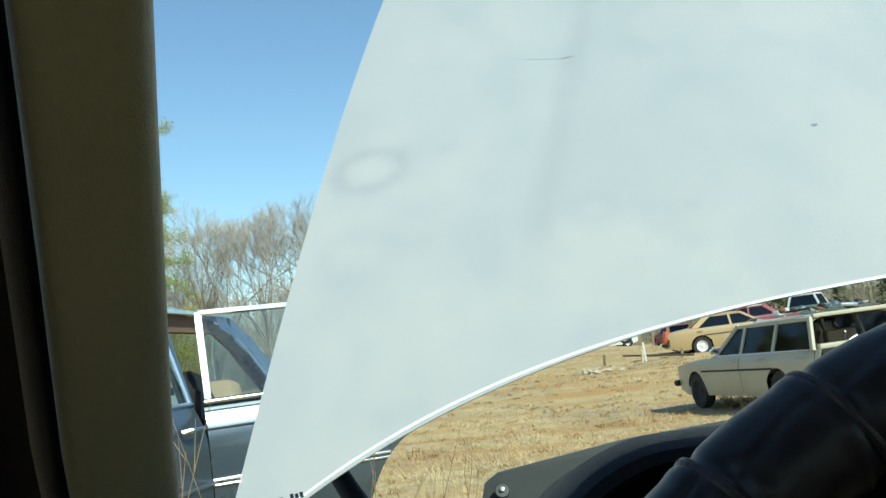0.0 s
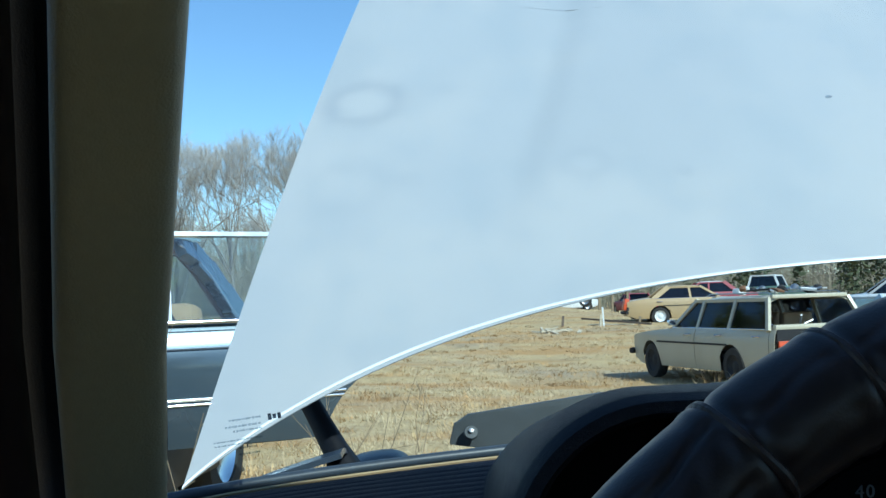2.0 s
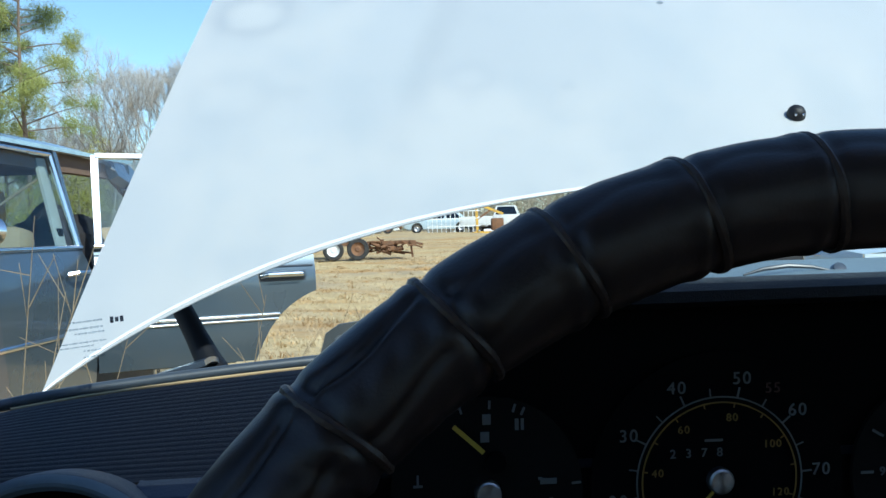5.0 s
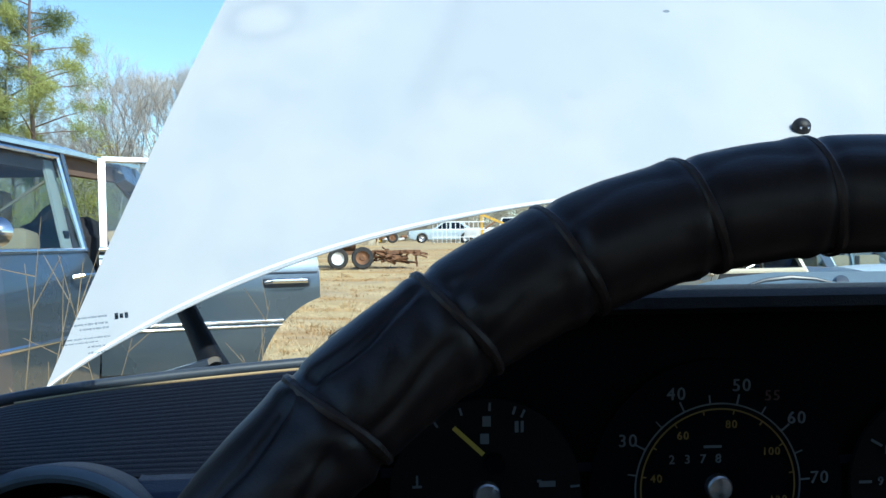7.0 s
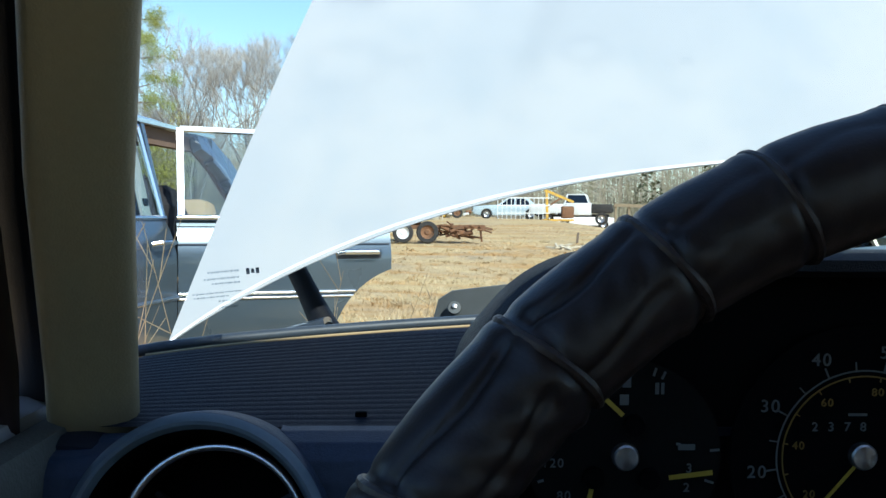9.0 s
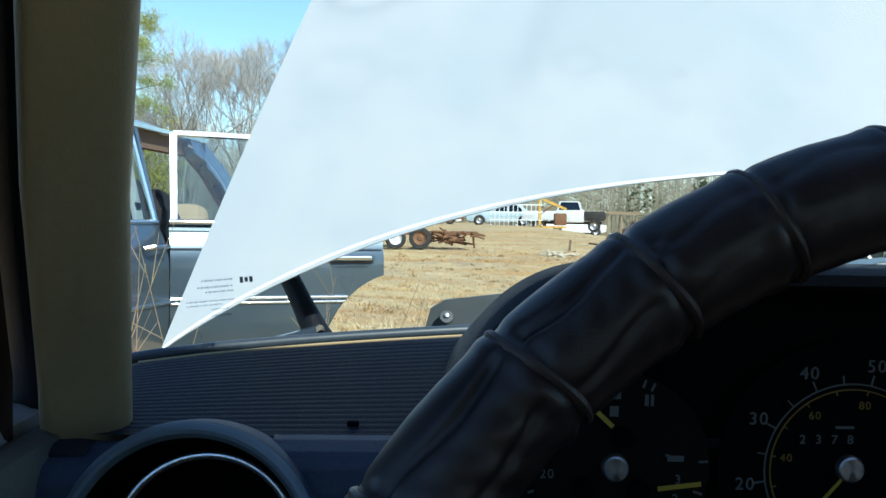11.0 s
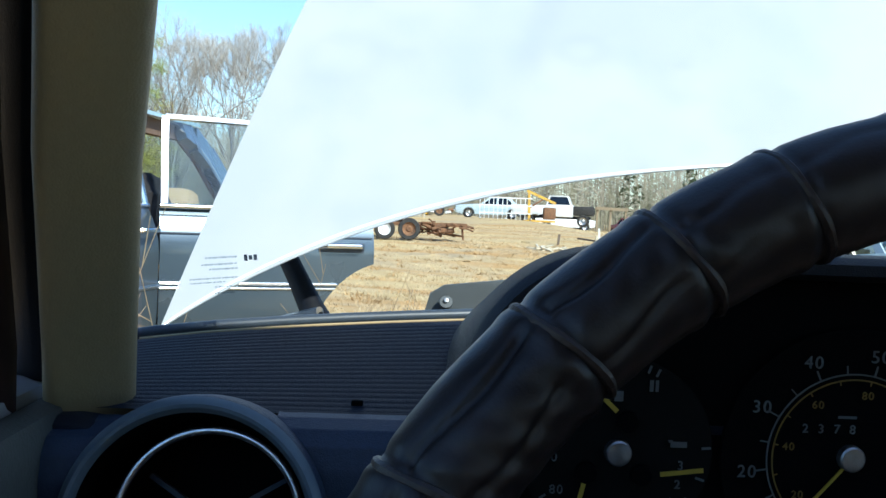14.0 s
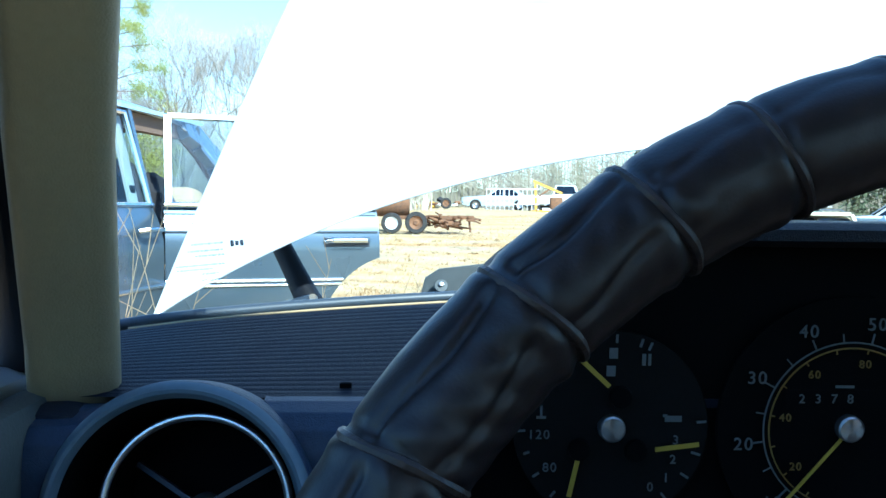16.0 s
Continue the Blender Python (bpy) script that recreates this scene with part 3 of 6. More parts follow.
for side in (-1, 1):
    bm = bmesh.new()
    rings = []
    for i in range(6):
        rings.append([bm.verts.new(p) for p in pillar_section(i, side, 0.043, 0.036)])
    for a, b in zip(rings, rings[1:]):
        for k in range(20):
            bm.faces.new((a[k], a[(k + 1) % 20], b[(k + 1) % 20], b[k]))
    bm.faces.new(rings[0]), bm.faces.new(rings[-1][::-1])
    part("pillar_cover", bm, "beige_trim", car, "padded yellowish beige cover of the windscreen pillar")
    flip = Vector((-side, 1, 1))
    part("pillar_post", tube([Vector((x - 0.052, y + 0.035, z)) * flip for x, y, z in PILLAR], 0.026, 10), "black_plastic", car)
    part("door_seal", tube([Vector((x - 0.060, y - 0.028, z - (0.25 if i == 0 else 0))) * flip for i, (x, y, z) in enumerate(PILLAR)], 0.0125, 10), "seal_brown", car, "dark brown rubber door seal")
    part("frame_cover", tube([Vector((x - 0.092, y - 0.034, z - (0.25 if i == 0 else 0))) * flip for i, (x, y, z) in enumerate(PILLAR)], 0.021, 14), "frame_trim", car, "grey-beige cover of the door's window frame")
    # A thin steel tube draws the bright reflective streak along the frame.
    part("frame_streak", tube([Vector((x - 0.094, y - 0.0555, z - (0.25 if i == 0 else 0))) * flip for i, (x, y, z) in enumerate(PILLAR)], 0.0014, 6), "dull_steel", car, "thin bright streak along the window frame")
    door = part("door", box(Vector((-0.795, -0.15, 0.57)) * flip, (0.055, 1.54, 0.60), 0.015), "white_paint", car, "front door in white with a grey-green inner panel")
    part("door_panel", box(Vector((-0.757, -0.20, 0.585)) * flip, (0.02, 1.40, 0.56), 0.008), "door_card", door, "worn grey-green inner door panel")
    part("door_capping", box(Vector((-0.800, -0.27, 0.874)) * flip, (0.046, 1.26, 0.016), 0.006), "capping_vinyl", door, "dark olive padded door capping")
    part("window_frame", tube([Vector(p) * flip for p in ((-0.79, 0.42, 0.87), (-0.765, 0.33, 1.0), (-0.725, 0.20, 1.15), (-0.665, 0.02, 1.31), (-0.655, -0.45, 1.34), (-0.70, -0.80, 1.20), (-0.79, -0.88, 0.87))], 0.016, 8), "rubber", door)
    dg = part("window_glass", poly([Vector(p) * flip for p in ((-0.788, 0.42, 0.87), (-0.765, 0.33, 1.0), (-0.725, 0.20, 1.15), (-0.665, 0.02, 1.31), (-0.655, -0.45, 1.34), (-0.70, -0.80, 1.20), (-0.788, -0.88, 0.87))], 0.004, (1, 0, 0)), "car_glass", door)
    dg.visible_shadow = False
    part("wing", grid(12, 16, lambda u, v: Vector(((0.80 + 0.09 * math.sin(u * 1.5) - 0.03 * v * v) * side, 0.62 + 1.45 * v, 0.790 - 0.45 * u ** 1.6 - 0.10 * v)), 0.003), "white_paint", car, "white front wing")

# scuttle in front of the windscreen, wipers, bonnet hinge
part("scuttle", grid(40, 6, lambda u, v: Vector((-0.74 + 1.48 * u, screen_base(-0.74 + 1.48 * u)[0] + 0.012 + 0.15 * v,
     screen_base(-0.74 + 1.48 * u)[1] - 0.010 - 0.030 * v)), 0.004), "black_plastic", car, "dark scuttle panel with air inlet")
part("reservoir_cover", grid(24, 12, lambda u, v: Vector((-0.680 + 0.092 * u, 0.97 + 0.13 * v, 0.800 + 0.050 * (1 - abs(2 * u - 1) ** 3) ** 0.5 * (1 - abs(2 * v - 1) ** 3) ** 0.5 * (0.8 + 0.2 * u))), 0.003),
     "seal_rubber", car, "rounded black cover in the engine bay")
part("scuttle_corner", grid(16, 6, lambda u, v: Vector((-0.735 + 0.085 * u, 0.715 + 0.09 * v, 0.862 + 0.028 * u ** 0.8 - 0.010 * v * v)), 0.004), "scuttle_paint", car, "raised dark blue scuttle corner")
cowl = part("cowl_panel", grid(24, 8, lambda u, v: Vector((-0.315 + 0.915 * u, 0.695 + 0.10 * v, 0.919 + 0.016 * smooth(0, 0.12, u) + 0.009 * v - 0.010 * u * u)), 0.003), "cowl_paint", car, "blue-grey cowl panel below the bonnet edge")
part("pivot_cap", lathe([(0.0, 0.006), (0.005, 0.005), (0.0065, 0.002), (0.0065, -0.004)], 20, Matrix.Translation((-0.173, 0.735, 0.936)) @ pose(0, 0, 0, 50)), "scuttle_paint", cowl, "round blue-grey pivot cap")
part("passenger_wiper", tube([(-0.250, 0.73, 0.936), (-0.235, 0.73, 0.940), (-0.215, 0.73, 0.942), (-0.196, 0.73, 0.9405), (-0.18, 0.73, 0.937)], [0.0008, 0.0016, 0.0018, 0.0014, 0.0008], 8), "seal_rubber", cowl)
wiper = part("wiper_arm", poly([(-0.570, 0.779, 0.884), (-0.566, 0.779, 0.899), (-0.555, 0.779, 0.906), (-0.45, 0.785, 0.918), (-0.15, 0.80, 0.929),
             (-0.15, 0.80, 0.905), (-0.545, 0.779, 0.880)], 0.008, (0, 1, 0)), "arm_grey", car, "dark grey wiper arm lying along the windscreen base", smooth=False)
part("pivot_nut", lathe([(0, 0), (0.0056, 0), (0.0056, 0.0010), (0.0050, 0.0018), (0, 0.0020)], 24, Matrix.Translation((-0.554, 0.772, 0.893)) @ pose(0, 0, 0, 62)), "arm_grey", wiper)
part("nut_cap", lathe([(0, 0), (0.0021, 0), (0.0018, 0.0014), (0, 0.0018)], 12, Matrix.Translation((-0.554, 0.7700, 0.8948)) @ pose(0, 0, 0, 62)), "dull_steel", wiper)
part("wiper_blade", tube([(-0.56 + 0.5 * k / 12, 0.742 + 0.02 * math.sin(k / 12 * math.pi), 0.872 + 0.02 * k / 12) for k in range(13)], 0.006, 6), "rubber", wiper)
hinge = part("bonnet_hinge", tube([(-0.646, 0.79, 0.846), (-0.650, 0.795, 0.864), (-0.659, 0.805, 0.880), (-0.671, 0.82, 0.900), (-0.688, 0.84, 0.928), (-0.698, 0.855, 0.944), (-0.706, 0.865, 0.962)], [0.018, 0.014, 0.0105, 0.0090, 0.0082, 0.0084, 0.0080], 12), "binnacle_vinyl", car, "black curved bonnet hinge arm")
part("hinge_boot", lathe([(0.034, -0.012), (0.033, 0.0), (0.026, 0.010), (0.016, 0.016), (0, 0.018)], 20, pose(-0.650, 0.79, 0.850)), "rubber", hinge)
for side in (-1, 1):
    part("inner_wing", box((0.70 * side, 1.30, 0.60), (0.03, 1.1, 0.20), 0.006), "black_plastic", car)

# roof, rear, floor, seats: they close the cabin behind the camera
part("roof", grid(16, 16, lambda u, v: Vector((-0.60 + 1.2 * u, 0.14 - 1.75 * v, 1.355 + 0.05 * math.sin(math.pi * u) * (0.4 + 0.6 * math.sin(math.pi * min(1, v + 0.12))))), 0.03), "white_paint", car)
part("roof_lining", grid(8, 8, lambda u, v: Vector((-0.59 + 1.18 * u, 0.12 - 1.7 * v, 1.300 + 0.03 * math.sin(math.pi * u)))), "beige_trim", car, "beige roof lining")
part("floor_pan", box((0, -0.45, 0.28), (1.56, 2.5, 0.04), 0.01), "cloth_dark", car)
part("bulkhead", box((0, 0.72, 0.60), (1.50, 0.05, 0.52), 0.01), "black_plastic", car)
part("boot_lid", grid(10, 10, lambda u, v: Vector((-0.76 + 1.52 * u, -1.98 - 0.60 * v, 0.915 + 0.03 * math.sin(math.pi * u) - 0.06 * v * v)), 0.006), "white_paint", car, "white boot lid")
part("rear_panel", box((0, -2.58, 0.61), (1.52, 0.05, 0.52), 0.02), "white_paint", car)
part("rear_window", poly([(-0.66, -1.96, 0.93), (0.66, -1.96, 0.93), (0.56, -1.62, 1.34), (-0.56, -1.62, 1.34)], 0.005, (0, -1, 0.3)), "car_glass", car, smooth=False)
front = part("front_panel", box((0, 2.12, 0.50), (1.46, 0.06, 0.30), 0.02), "white_paint", car)
part("grille", box((0, 2.16, 0.52), (0.44, 0.03, 0.22), 0.01), "chrome", front)
for side in (-1, 1):
    part("headlamp", lathe([(0, 0.03), (0.07, 0.024), (0.09, 0.0), (0.09, -0.03)], 24, pose(0.52 * side, 2.16, 0.53, -90)), "chrome", front)
for y in (2.24, -2.68):
    part("bumper", tube([(k / 6 * 0.84, y - math.copysign(0.08 * abs(k / 6) ** 4, y), 0.46) for k in range(-6, 7)], 0.05, 8), "chrome", car)
part("engine_block", box((0, 1.35, 0.58), (0.46, 0.72, 0.26), 0.05), "hub_metal", car)
part("rear_shelf", box((0, -1.95, 0.80), (1.5, 0.6, 0.10), 0.02), "cloth_dark", car)
for side in (-1, 1):
    part("rear_quarter", box((0.77 * side, -1.73, 0.58), (0.06, 1.68, 0.66), 0.02), "white_paint", car)
    part("rear_pillar", beam((0.74 * side, -2.0, 0.92), (0.60 * side, -1.58, 1.36), 0.06, 0.22, (0, 1, 0)), "beige_trim", car)
    part("middle_pillar", beam((0.77 * side, -0.86, 0.85), (0.645 * side, -0.80, 1.35), 0.05, 0.10, (0, 1, 0)), "beige_trim", car)
    part("front_wheel_arch", box((0.62 * side, 1.35, 0.45), (0.2, 0.8, 0.3), 0.05), "black_plastic", car)
    for y in (1.42, -1.38):
        part("tyre", lathe([(0.19, -0.085), (0.30, -0.09), (0.315, -0.06), (0.318, 0), (0.315, 0.06), (0.30, 0.09), (0.19, 0.085)], 32,
             Matrix.Translation((0.73 * side, y, 0.315)) @ pose(0, 0, 0, 0, 90)), "rubber", car)


def seat(x):
    s = thing("front_seat", "beige upholstered front car seat with headrest", "seat", pose(x, -0.62, 0.32), group="front seats")
    part("cushion", box((0, 0.05, 0.12), (0.50, 0.52, 0.20), 0.06), "tan_seat", s)
    part("backrest", box((0, -0.30, 0.46), (0.48, 0.16, 0.66), 0.06, pose(0, 0, 0, 14).to_3x3()), "tan_seat", s)
    part("headrest", box((0, -0.42, 0.86), (0.26, 0.10, 0.16), 0.04, pose(0, 0, 0, 14).to_3x3()), "tan_seat", s)
    part("seat_rail", box((0, 0, 0.0), (0.42, 0.5, 0.03), 0.004), "black_plastic", s)


seat(-0.37), seat(0.37)

# ---- dashboard ----
dash = thing("dashboard", "black and dark blue vinyl dashboard with a ribbed top panel", "dashboard", pose(0, 0, 0))


def dash_rear(x):
    return 0.470


def rib_panel(u, v):
    x = -0.762 + 0.227 * u
    y0, z0 = screen_base(x)
    y = (y0 - 0.012) + (dash_rear(x) - y0 + 0.012) * v
    z = z0 - 0.004 + (0.8625 - z0 + 0.004) * v
    k = 22
    ph = v * k
    wave = 0.5 - 0.5 * math.cos(math.tau * ph)
    return Vector((x, y, z - 0.00032 * wave ** 2 * (0.04 < v < 0.97)))


part("ribbed_panel", grid(12, 190, rib_panel), "dash_vinyl", dash, "dark ribbed vinyl top panel", smooth=False)
part("rib_slot", box((-0.611, 0.484, 0.8655), (0.006, 0.004, 0.004), 0.001), "gauge_black", dash)


def dash_top(u, v):
    x = -0.535 + 1.275 * u
    y0, z0 = screen_base(x)
    y = (y0 - 0.012) + (dash_rear(x) - y0 + 0.012) * v
    return Vector((x, y, z0 - 0.004 + (0.8625 - z0 + 0.004) * v))


part("top_pad", grid(40, 8, dash_top, 0.01), "dash_vinyl", dash)


def dash_front(x0, x1):
    prof = [(0.471, 0.8630), (0.462, 0.8625), (0.452, 0.8590), (0.446, 0.852), (0.4435, 0.842), (0.443, 0.80), (0.445, 0.72), (0.47, 0.62), (0.52, 0.52)]

    def f(u, v):
        x = x0 + (x1 - x0) * u
        i = min(7, int(v * 8))
        q = v * 8 - i
        y = prof[i][0] + (prof[i + 1][0] - prof[i][0]) * q
        z = prof[i][1] + (prof[i + 1][1] - prof[i][1]) * q
        return Vector((x, y - 0.014 * smooth(-0.690, -0.745, x) * smooth(0.02, 0.30, v), z - 0.004 * smooth(-0.66, -0.74, x) * (v < 0.6)))
    return grid(64, 96, f)


def dash_end():
    """The padded edge at the door, with a round opening for the air vent."""
    bm = dash_front(-0.755, -0.5645)
    bmesh.ops.delete(bm, geom=[q for q in bm.faces if math.hypot(q.calc_center_median().x - VC.x, q.calc_center_median().z - VC.z) < 0.0555], context="FACES")
    for v in bm.verts:
        d = math.hypot(v.co.x - VC.x, v.co.z - VC.z)
        if v.is_boundary and d < 0.060:
            v.co.x, v.co.z = VC.x + (v.co.x - VC.x) * 0.0560 / d, VC.z + (v.co.z - VC.z) * 0.0560 / d
    bmesh.ops.recalc_face_normals(bm, faces=bm.faces)
    bmesh.ops.solidify(bm, geom=list(bm.faces), thickness=0.004)
    return bm


VC = Vector((-0.680, 0.426, 0.8175))
part("front_edge", dash_end(), "blue_vinyl", dash, "smooth blue-black padded dash edge")
part("front_edge", dash_front(-0.1715, 0.755), "blue_vinyl", dash, "smooth blue-black padded dash edge")
part("corner_filler", box((-0.765, 0.505, 0.835), (0.075, 0.12, 0.052), 0.012), "dash_vinyl", dash, "dark padded corner under the windscreen pillar")
part("lower_panel", box((-0.37, 0.47, 0.64), (0.395, 0.04, 0.20), 0.01), "black_plastic", dash)

# round side vent: a deep dark recess with a chrome ring and a small spoked knob
VM = Matrix.Translation(VC) @ pose(0, 0, 0, 79)
part("vent_surround", lathe([(0.0605, -0.030), (0.0600, -0.006), (0.0592, 0.0010), (0.0575, 0.0045), (0.0560, 0.0055)], 96, VM), "blue_vinyl", dash, "moulded surround of the round air vent")
# The rim's paler grey carries the highlight that runs along the surround.
part("vent_rim_face", lathe([(0.0590, 0.0018), (0.0572, 0.0052), (0.0556, 0.0062), (0.0540, 0.0058), (0.0526, 0.0040), (0.0519, 0.0010)], 96, VM), "vent_highlight", dash, "grey-blue rim round the air vent, lightened for its highlight")
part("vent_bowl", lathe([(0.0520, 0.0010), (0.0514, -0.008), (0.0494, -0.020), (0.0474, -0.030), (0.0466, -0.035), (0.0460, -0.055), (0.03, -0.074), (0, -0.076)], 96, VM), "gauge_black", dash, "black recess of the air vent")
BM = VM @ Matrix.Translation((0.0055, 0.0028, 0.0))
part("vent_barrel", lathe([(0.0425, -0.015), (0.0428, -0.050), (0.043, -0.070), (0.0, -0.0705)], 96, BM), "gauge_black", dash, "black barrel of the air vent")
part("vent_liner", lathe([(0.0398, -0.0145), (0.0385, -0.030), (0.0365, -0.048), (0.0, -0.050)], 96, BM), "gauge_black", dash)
ring_path = [BM @ Vector((0.0413 * math.cos(a), 0.0413 * math.sin(a), -0.0130)) for a in [k / 96 * math.tau for k in range(96)]]
part("vent_ring", tube(ring_path, 0.0020, 12, True), "ring_chrome", dash, "thin chrome ring of the air vent")
for k in range(3):
    a = k / 3 * math.tau + math.pi / 2 + radians(60)
    spoke = beam((0.003 * math.cos(a), 0.003 * math.sin(a), -0.0285), (0.0375 * math.cos(a), 0.0375 * math.sin(a), -0.040), 0.0022, 0.005, (0, 0, 1))
    bmesh.ops.transform(spoke, matrix=BM, verts=spoke.verts)
    part("vent_spoke", spoke, "seal_rubber", dash)
part("vent_knob", lathe([(0, -0.0225), (0.0038, -0.0230), (0.0054, -0.0245), (0.0060, -0.028), (0.0060, -0.040)], 20, BM), "hub_metal", dash, "small grey vent knob")

# instrument binnacle
def binnacle_outline(inset=0.0):
    pts = []
    x0, x1, top, r, bottom = -0.5655 + inset, -0.172 - inset, 0.949 - inset, 0.072 - inset * 0.6, 0.74
    pts.append((x0 - 0.004, bottom)), pts.append((x0, 0.855))
    for k in range(17):
        a = math.pi - k / 16 * math.pi / 2
        pts.append((x0 + r + r * math.cos(a), top - r + r * math.sin(a)))
    for k in range(17):
        a = math.pi / 2 - k / 16 * math.pi / 2
        pts.append((x1 - r + r * math.cos(a), top - r + r * math.sin(a)))
    pts.append((x1, 0.86)), pts.append((x1 + 0.004, bottom))
    return pts


def binnacle():
    bm = bmesh.new()
    layers = []
    for inset, y in ((0.0, 0.60), (0.0, 0.47), (0.001, 0.440), (0.004, 0.434), (0.009, 0.434), (0.012, 0.440), (0.013, 0.482)):
        drop = 0.022 * smooth(0.50, 0.60, y)
        layers.append([bm.verts.new((x, y, z - drop * (z > 0.86))) for x, z in binnacle_outline(inset)])
    for a, b in zip(layers, layers[1:]):
        for k in range(len(a) - 1):
            bm.faces.new((a[k], a[k + 1], b[k + 1], b[k]))
    return bm


part("binnacle", binnacle(), "binnacle_vinyl", dash, "black hooded instrument binnacle")

cluster = thing("instrument_cluster", "round black gauges with white numerals and yellow needles", "gauges", pose(0, 0, 0))
TILT = -4
FACE = {"a": Vector((-0.4843, 0.466, 0.8497)), "b": Vector((-0.3698, 0.466, 0.8500)), "c": Vector((-0.255, 0.466, 0.8500))}


def on_face(c, x, z, out=0.0, turn=0.0):
    """A pose on the gauge whose centre is c, its x to the right and its y up the face."""
    return Matrix.Translation(c) @ pose(0, 0, 0, 90 - TILT) @ pose(x, z, out, 0, 0, turn)


def digits(text, size, c, x, z, material):
    """A number on a gauge, each digit a piece of its own."""
    for i, ch in enumerate(text):
        lettering("numeral", ch, size, on_face(c, x + (i - (len(text) - 1) / 2) * size * 0.60, z, 0.0012), material, cluster)


def mark(name, c, ang, r0, r1, w, material, out=0.0010):
    a = radians(ang)
    bm = box(((r0 + r1) / 2, 0, 0), (r1 - r0, w, 0.0005))
    bmesh.ops.transform(bm, matrix=on_face(c, 0, 0, out, ang), verts=bm.verts)
    return part(name, bm, material, cluster, smooth=False)


def ring_line(name, c, r, w, a0, a1, material):
    bm = bmesh.new()
    m = on_face(c, 0, 0, 0.0009)
    n = 72
    v = [[bm.verts.new(m @ Vector((q * math.cos(radians(a0 + (a1 - a0) * k / n)), q * math.sin(radians(a0 + (a1 - a0) * k / n)), h))) for q, h in ((r - w, 0), (r - w, 0.0005), (r + w, 0.0005), (r + w, 0))] for k in range(n + 1)]
    for k in range(n):
        for j in range(3):
            bm.faces.new((v[k][j], v[k][j + 1], v[k + 1][j + 1], v[k + 1][j]))
    return part(name, bm, material, cluster, smooth=False)


part("cluster_panel", poly([(x, 0.4715 + (z - 0.85) * math.tan(radians(TILT)), z) for x, z in binnacle_outline(0.0125)], 0.004, (0, 1, 0)), "gauge_black", cluster, smooth=False)
for k, (r, mt) in {"a": (0.0465, "gauge_grey"), "b": (0.0635, "gauge_black"), "c": (0.0465, "gauge_grey")}.items():
    part("dial", lathe([(0, 0), (r, 0), (r, -0.003)], 56, on_face(FACE[k], 0, 0, 0)), mt, cluster, "dark dial face")
    part("hub_cap", lathe([(0, 0.0052), (0.0055, 0.005), (0.0063, 0.0042), (0.0065, 0.0)], 28, on_face(FACE[k], 0, 0, 0)), "hub_metal", cluster, "brushed metal hub cap")
# speedometer: ten miles an hour every 36.5 degrees
B = FACE["b"]
ring_line("speed_ring", B, 0.0415, 0.00035, 263.7, -52, "dial_white")
ring_line("metric_ring", B, 0.0388, 0.00035, 263.7, -52, "dial_orange")
for k in range(18):
    ang = 263.7 - 37.2 * k / 2
    mark("tick", B, ang, 0.0415, 0.0468 if k % 2 == 0 else 0.0458, 0.0008 if k % 2 == 0 else 0.0006, "dial_white")
for k in range(1, 9):
    a = radians(263.7 - 37.2 * k)
    digits(str(10 * k), 0.0086, B, 0.0515 * math.cos(a), 0.0512 * math.sin(a), "dial_white")
a = radians(263.7 - 37.2 * 5.5)
digits("55", 0.0072, B, 0.0520 * math.cos(a), 0.0520 * math.sin(a), "red_mark")
for k in range(1, 7):
    ang = 263.7 - 37.2 * k * 1.243
    a = radians(ang)
    digits(str(20 * k), 0.0054, B, 0.0315 * math.cos(a), 0.0315 * math.sin(a), "dial_orange")
for k in range(1, 14):
    mark("tick", B, 263.7 - 37.2 * k * 0.6215, 0.0365, 0.0388, 0.0006, "dial_orange")
for k, ch in enumerate("2378"):
    lettering("numeral", ch, 0.0062, on_face(B, -0.0235 + 0.0078 * k, 0.0140, 0.0012), "dial_white", cluster)
part("odometer_window", box((0, 0, 0), (0.046, 0.0003, 0.0088), m=pose(0, 0, 0, -TILT).to_3x3()), "gauge_black", cluster).location = on_face(B, -0.008, 0.0140, 0.0008).translation
mark("unit_mark", B, 90, 0.0195, 0.0207, 0.0090, "dial_white").location.x -= 0.003
mark("needle", B, 230, -0.004, 0.047, 0.0016, "needle_yellow", 0.003)
# fuel, temperature and oil in the left gauge
A = FACE["a"]
for ang, r0, r1 in ((125, 0.041, 0.0445), (107, 0.041, 0.0445), (88, 0.041, 0.0450), (72, 0.041, 0.0450), (66, 0.041, 0.0450), (182, 0.041, 0.0445), (197, 0.0405, 0.0435), (213, 0.0405, 0.044), (230, 0.0405, 0.044),
                     (4, 0.041, 0.0455), (-17, 0.0405, 0.045), (-33, 0.0405, 0.045), (-52, 0.0405, 0.045)):
    mark("tick", A, ang, r0, r1, 0.0011, "dial_white")
for t, x, z, s in (("120", -0.0345, -0.0035, 0.0062), ("80", -0.0290, -0.0195, 0.0062), ("3", 0.0310, -0.0060, 0.0062), ("2", 0.0300, -0.0155, 0.0062), ("1", 0.0270, -0.0245, 0.0062), ("0", 0.0195, -0.0290, 0.0062)):
    digits(t, s, A, x, z, "dial_white")
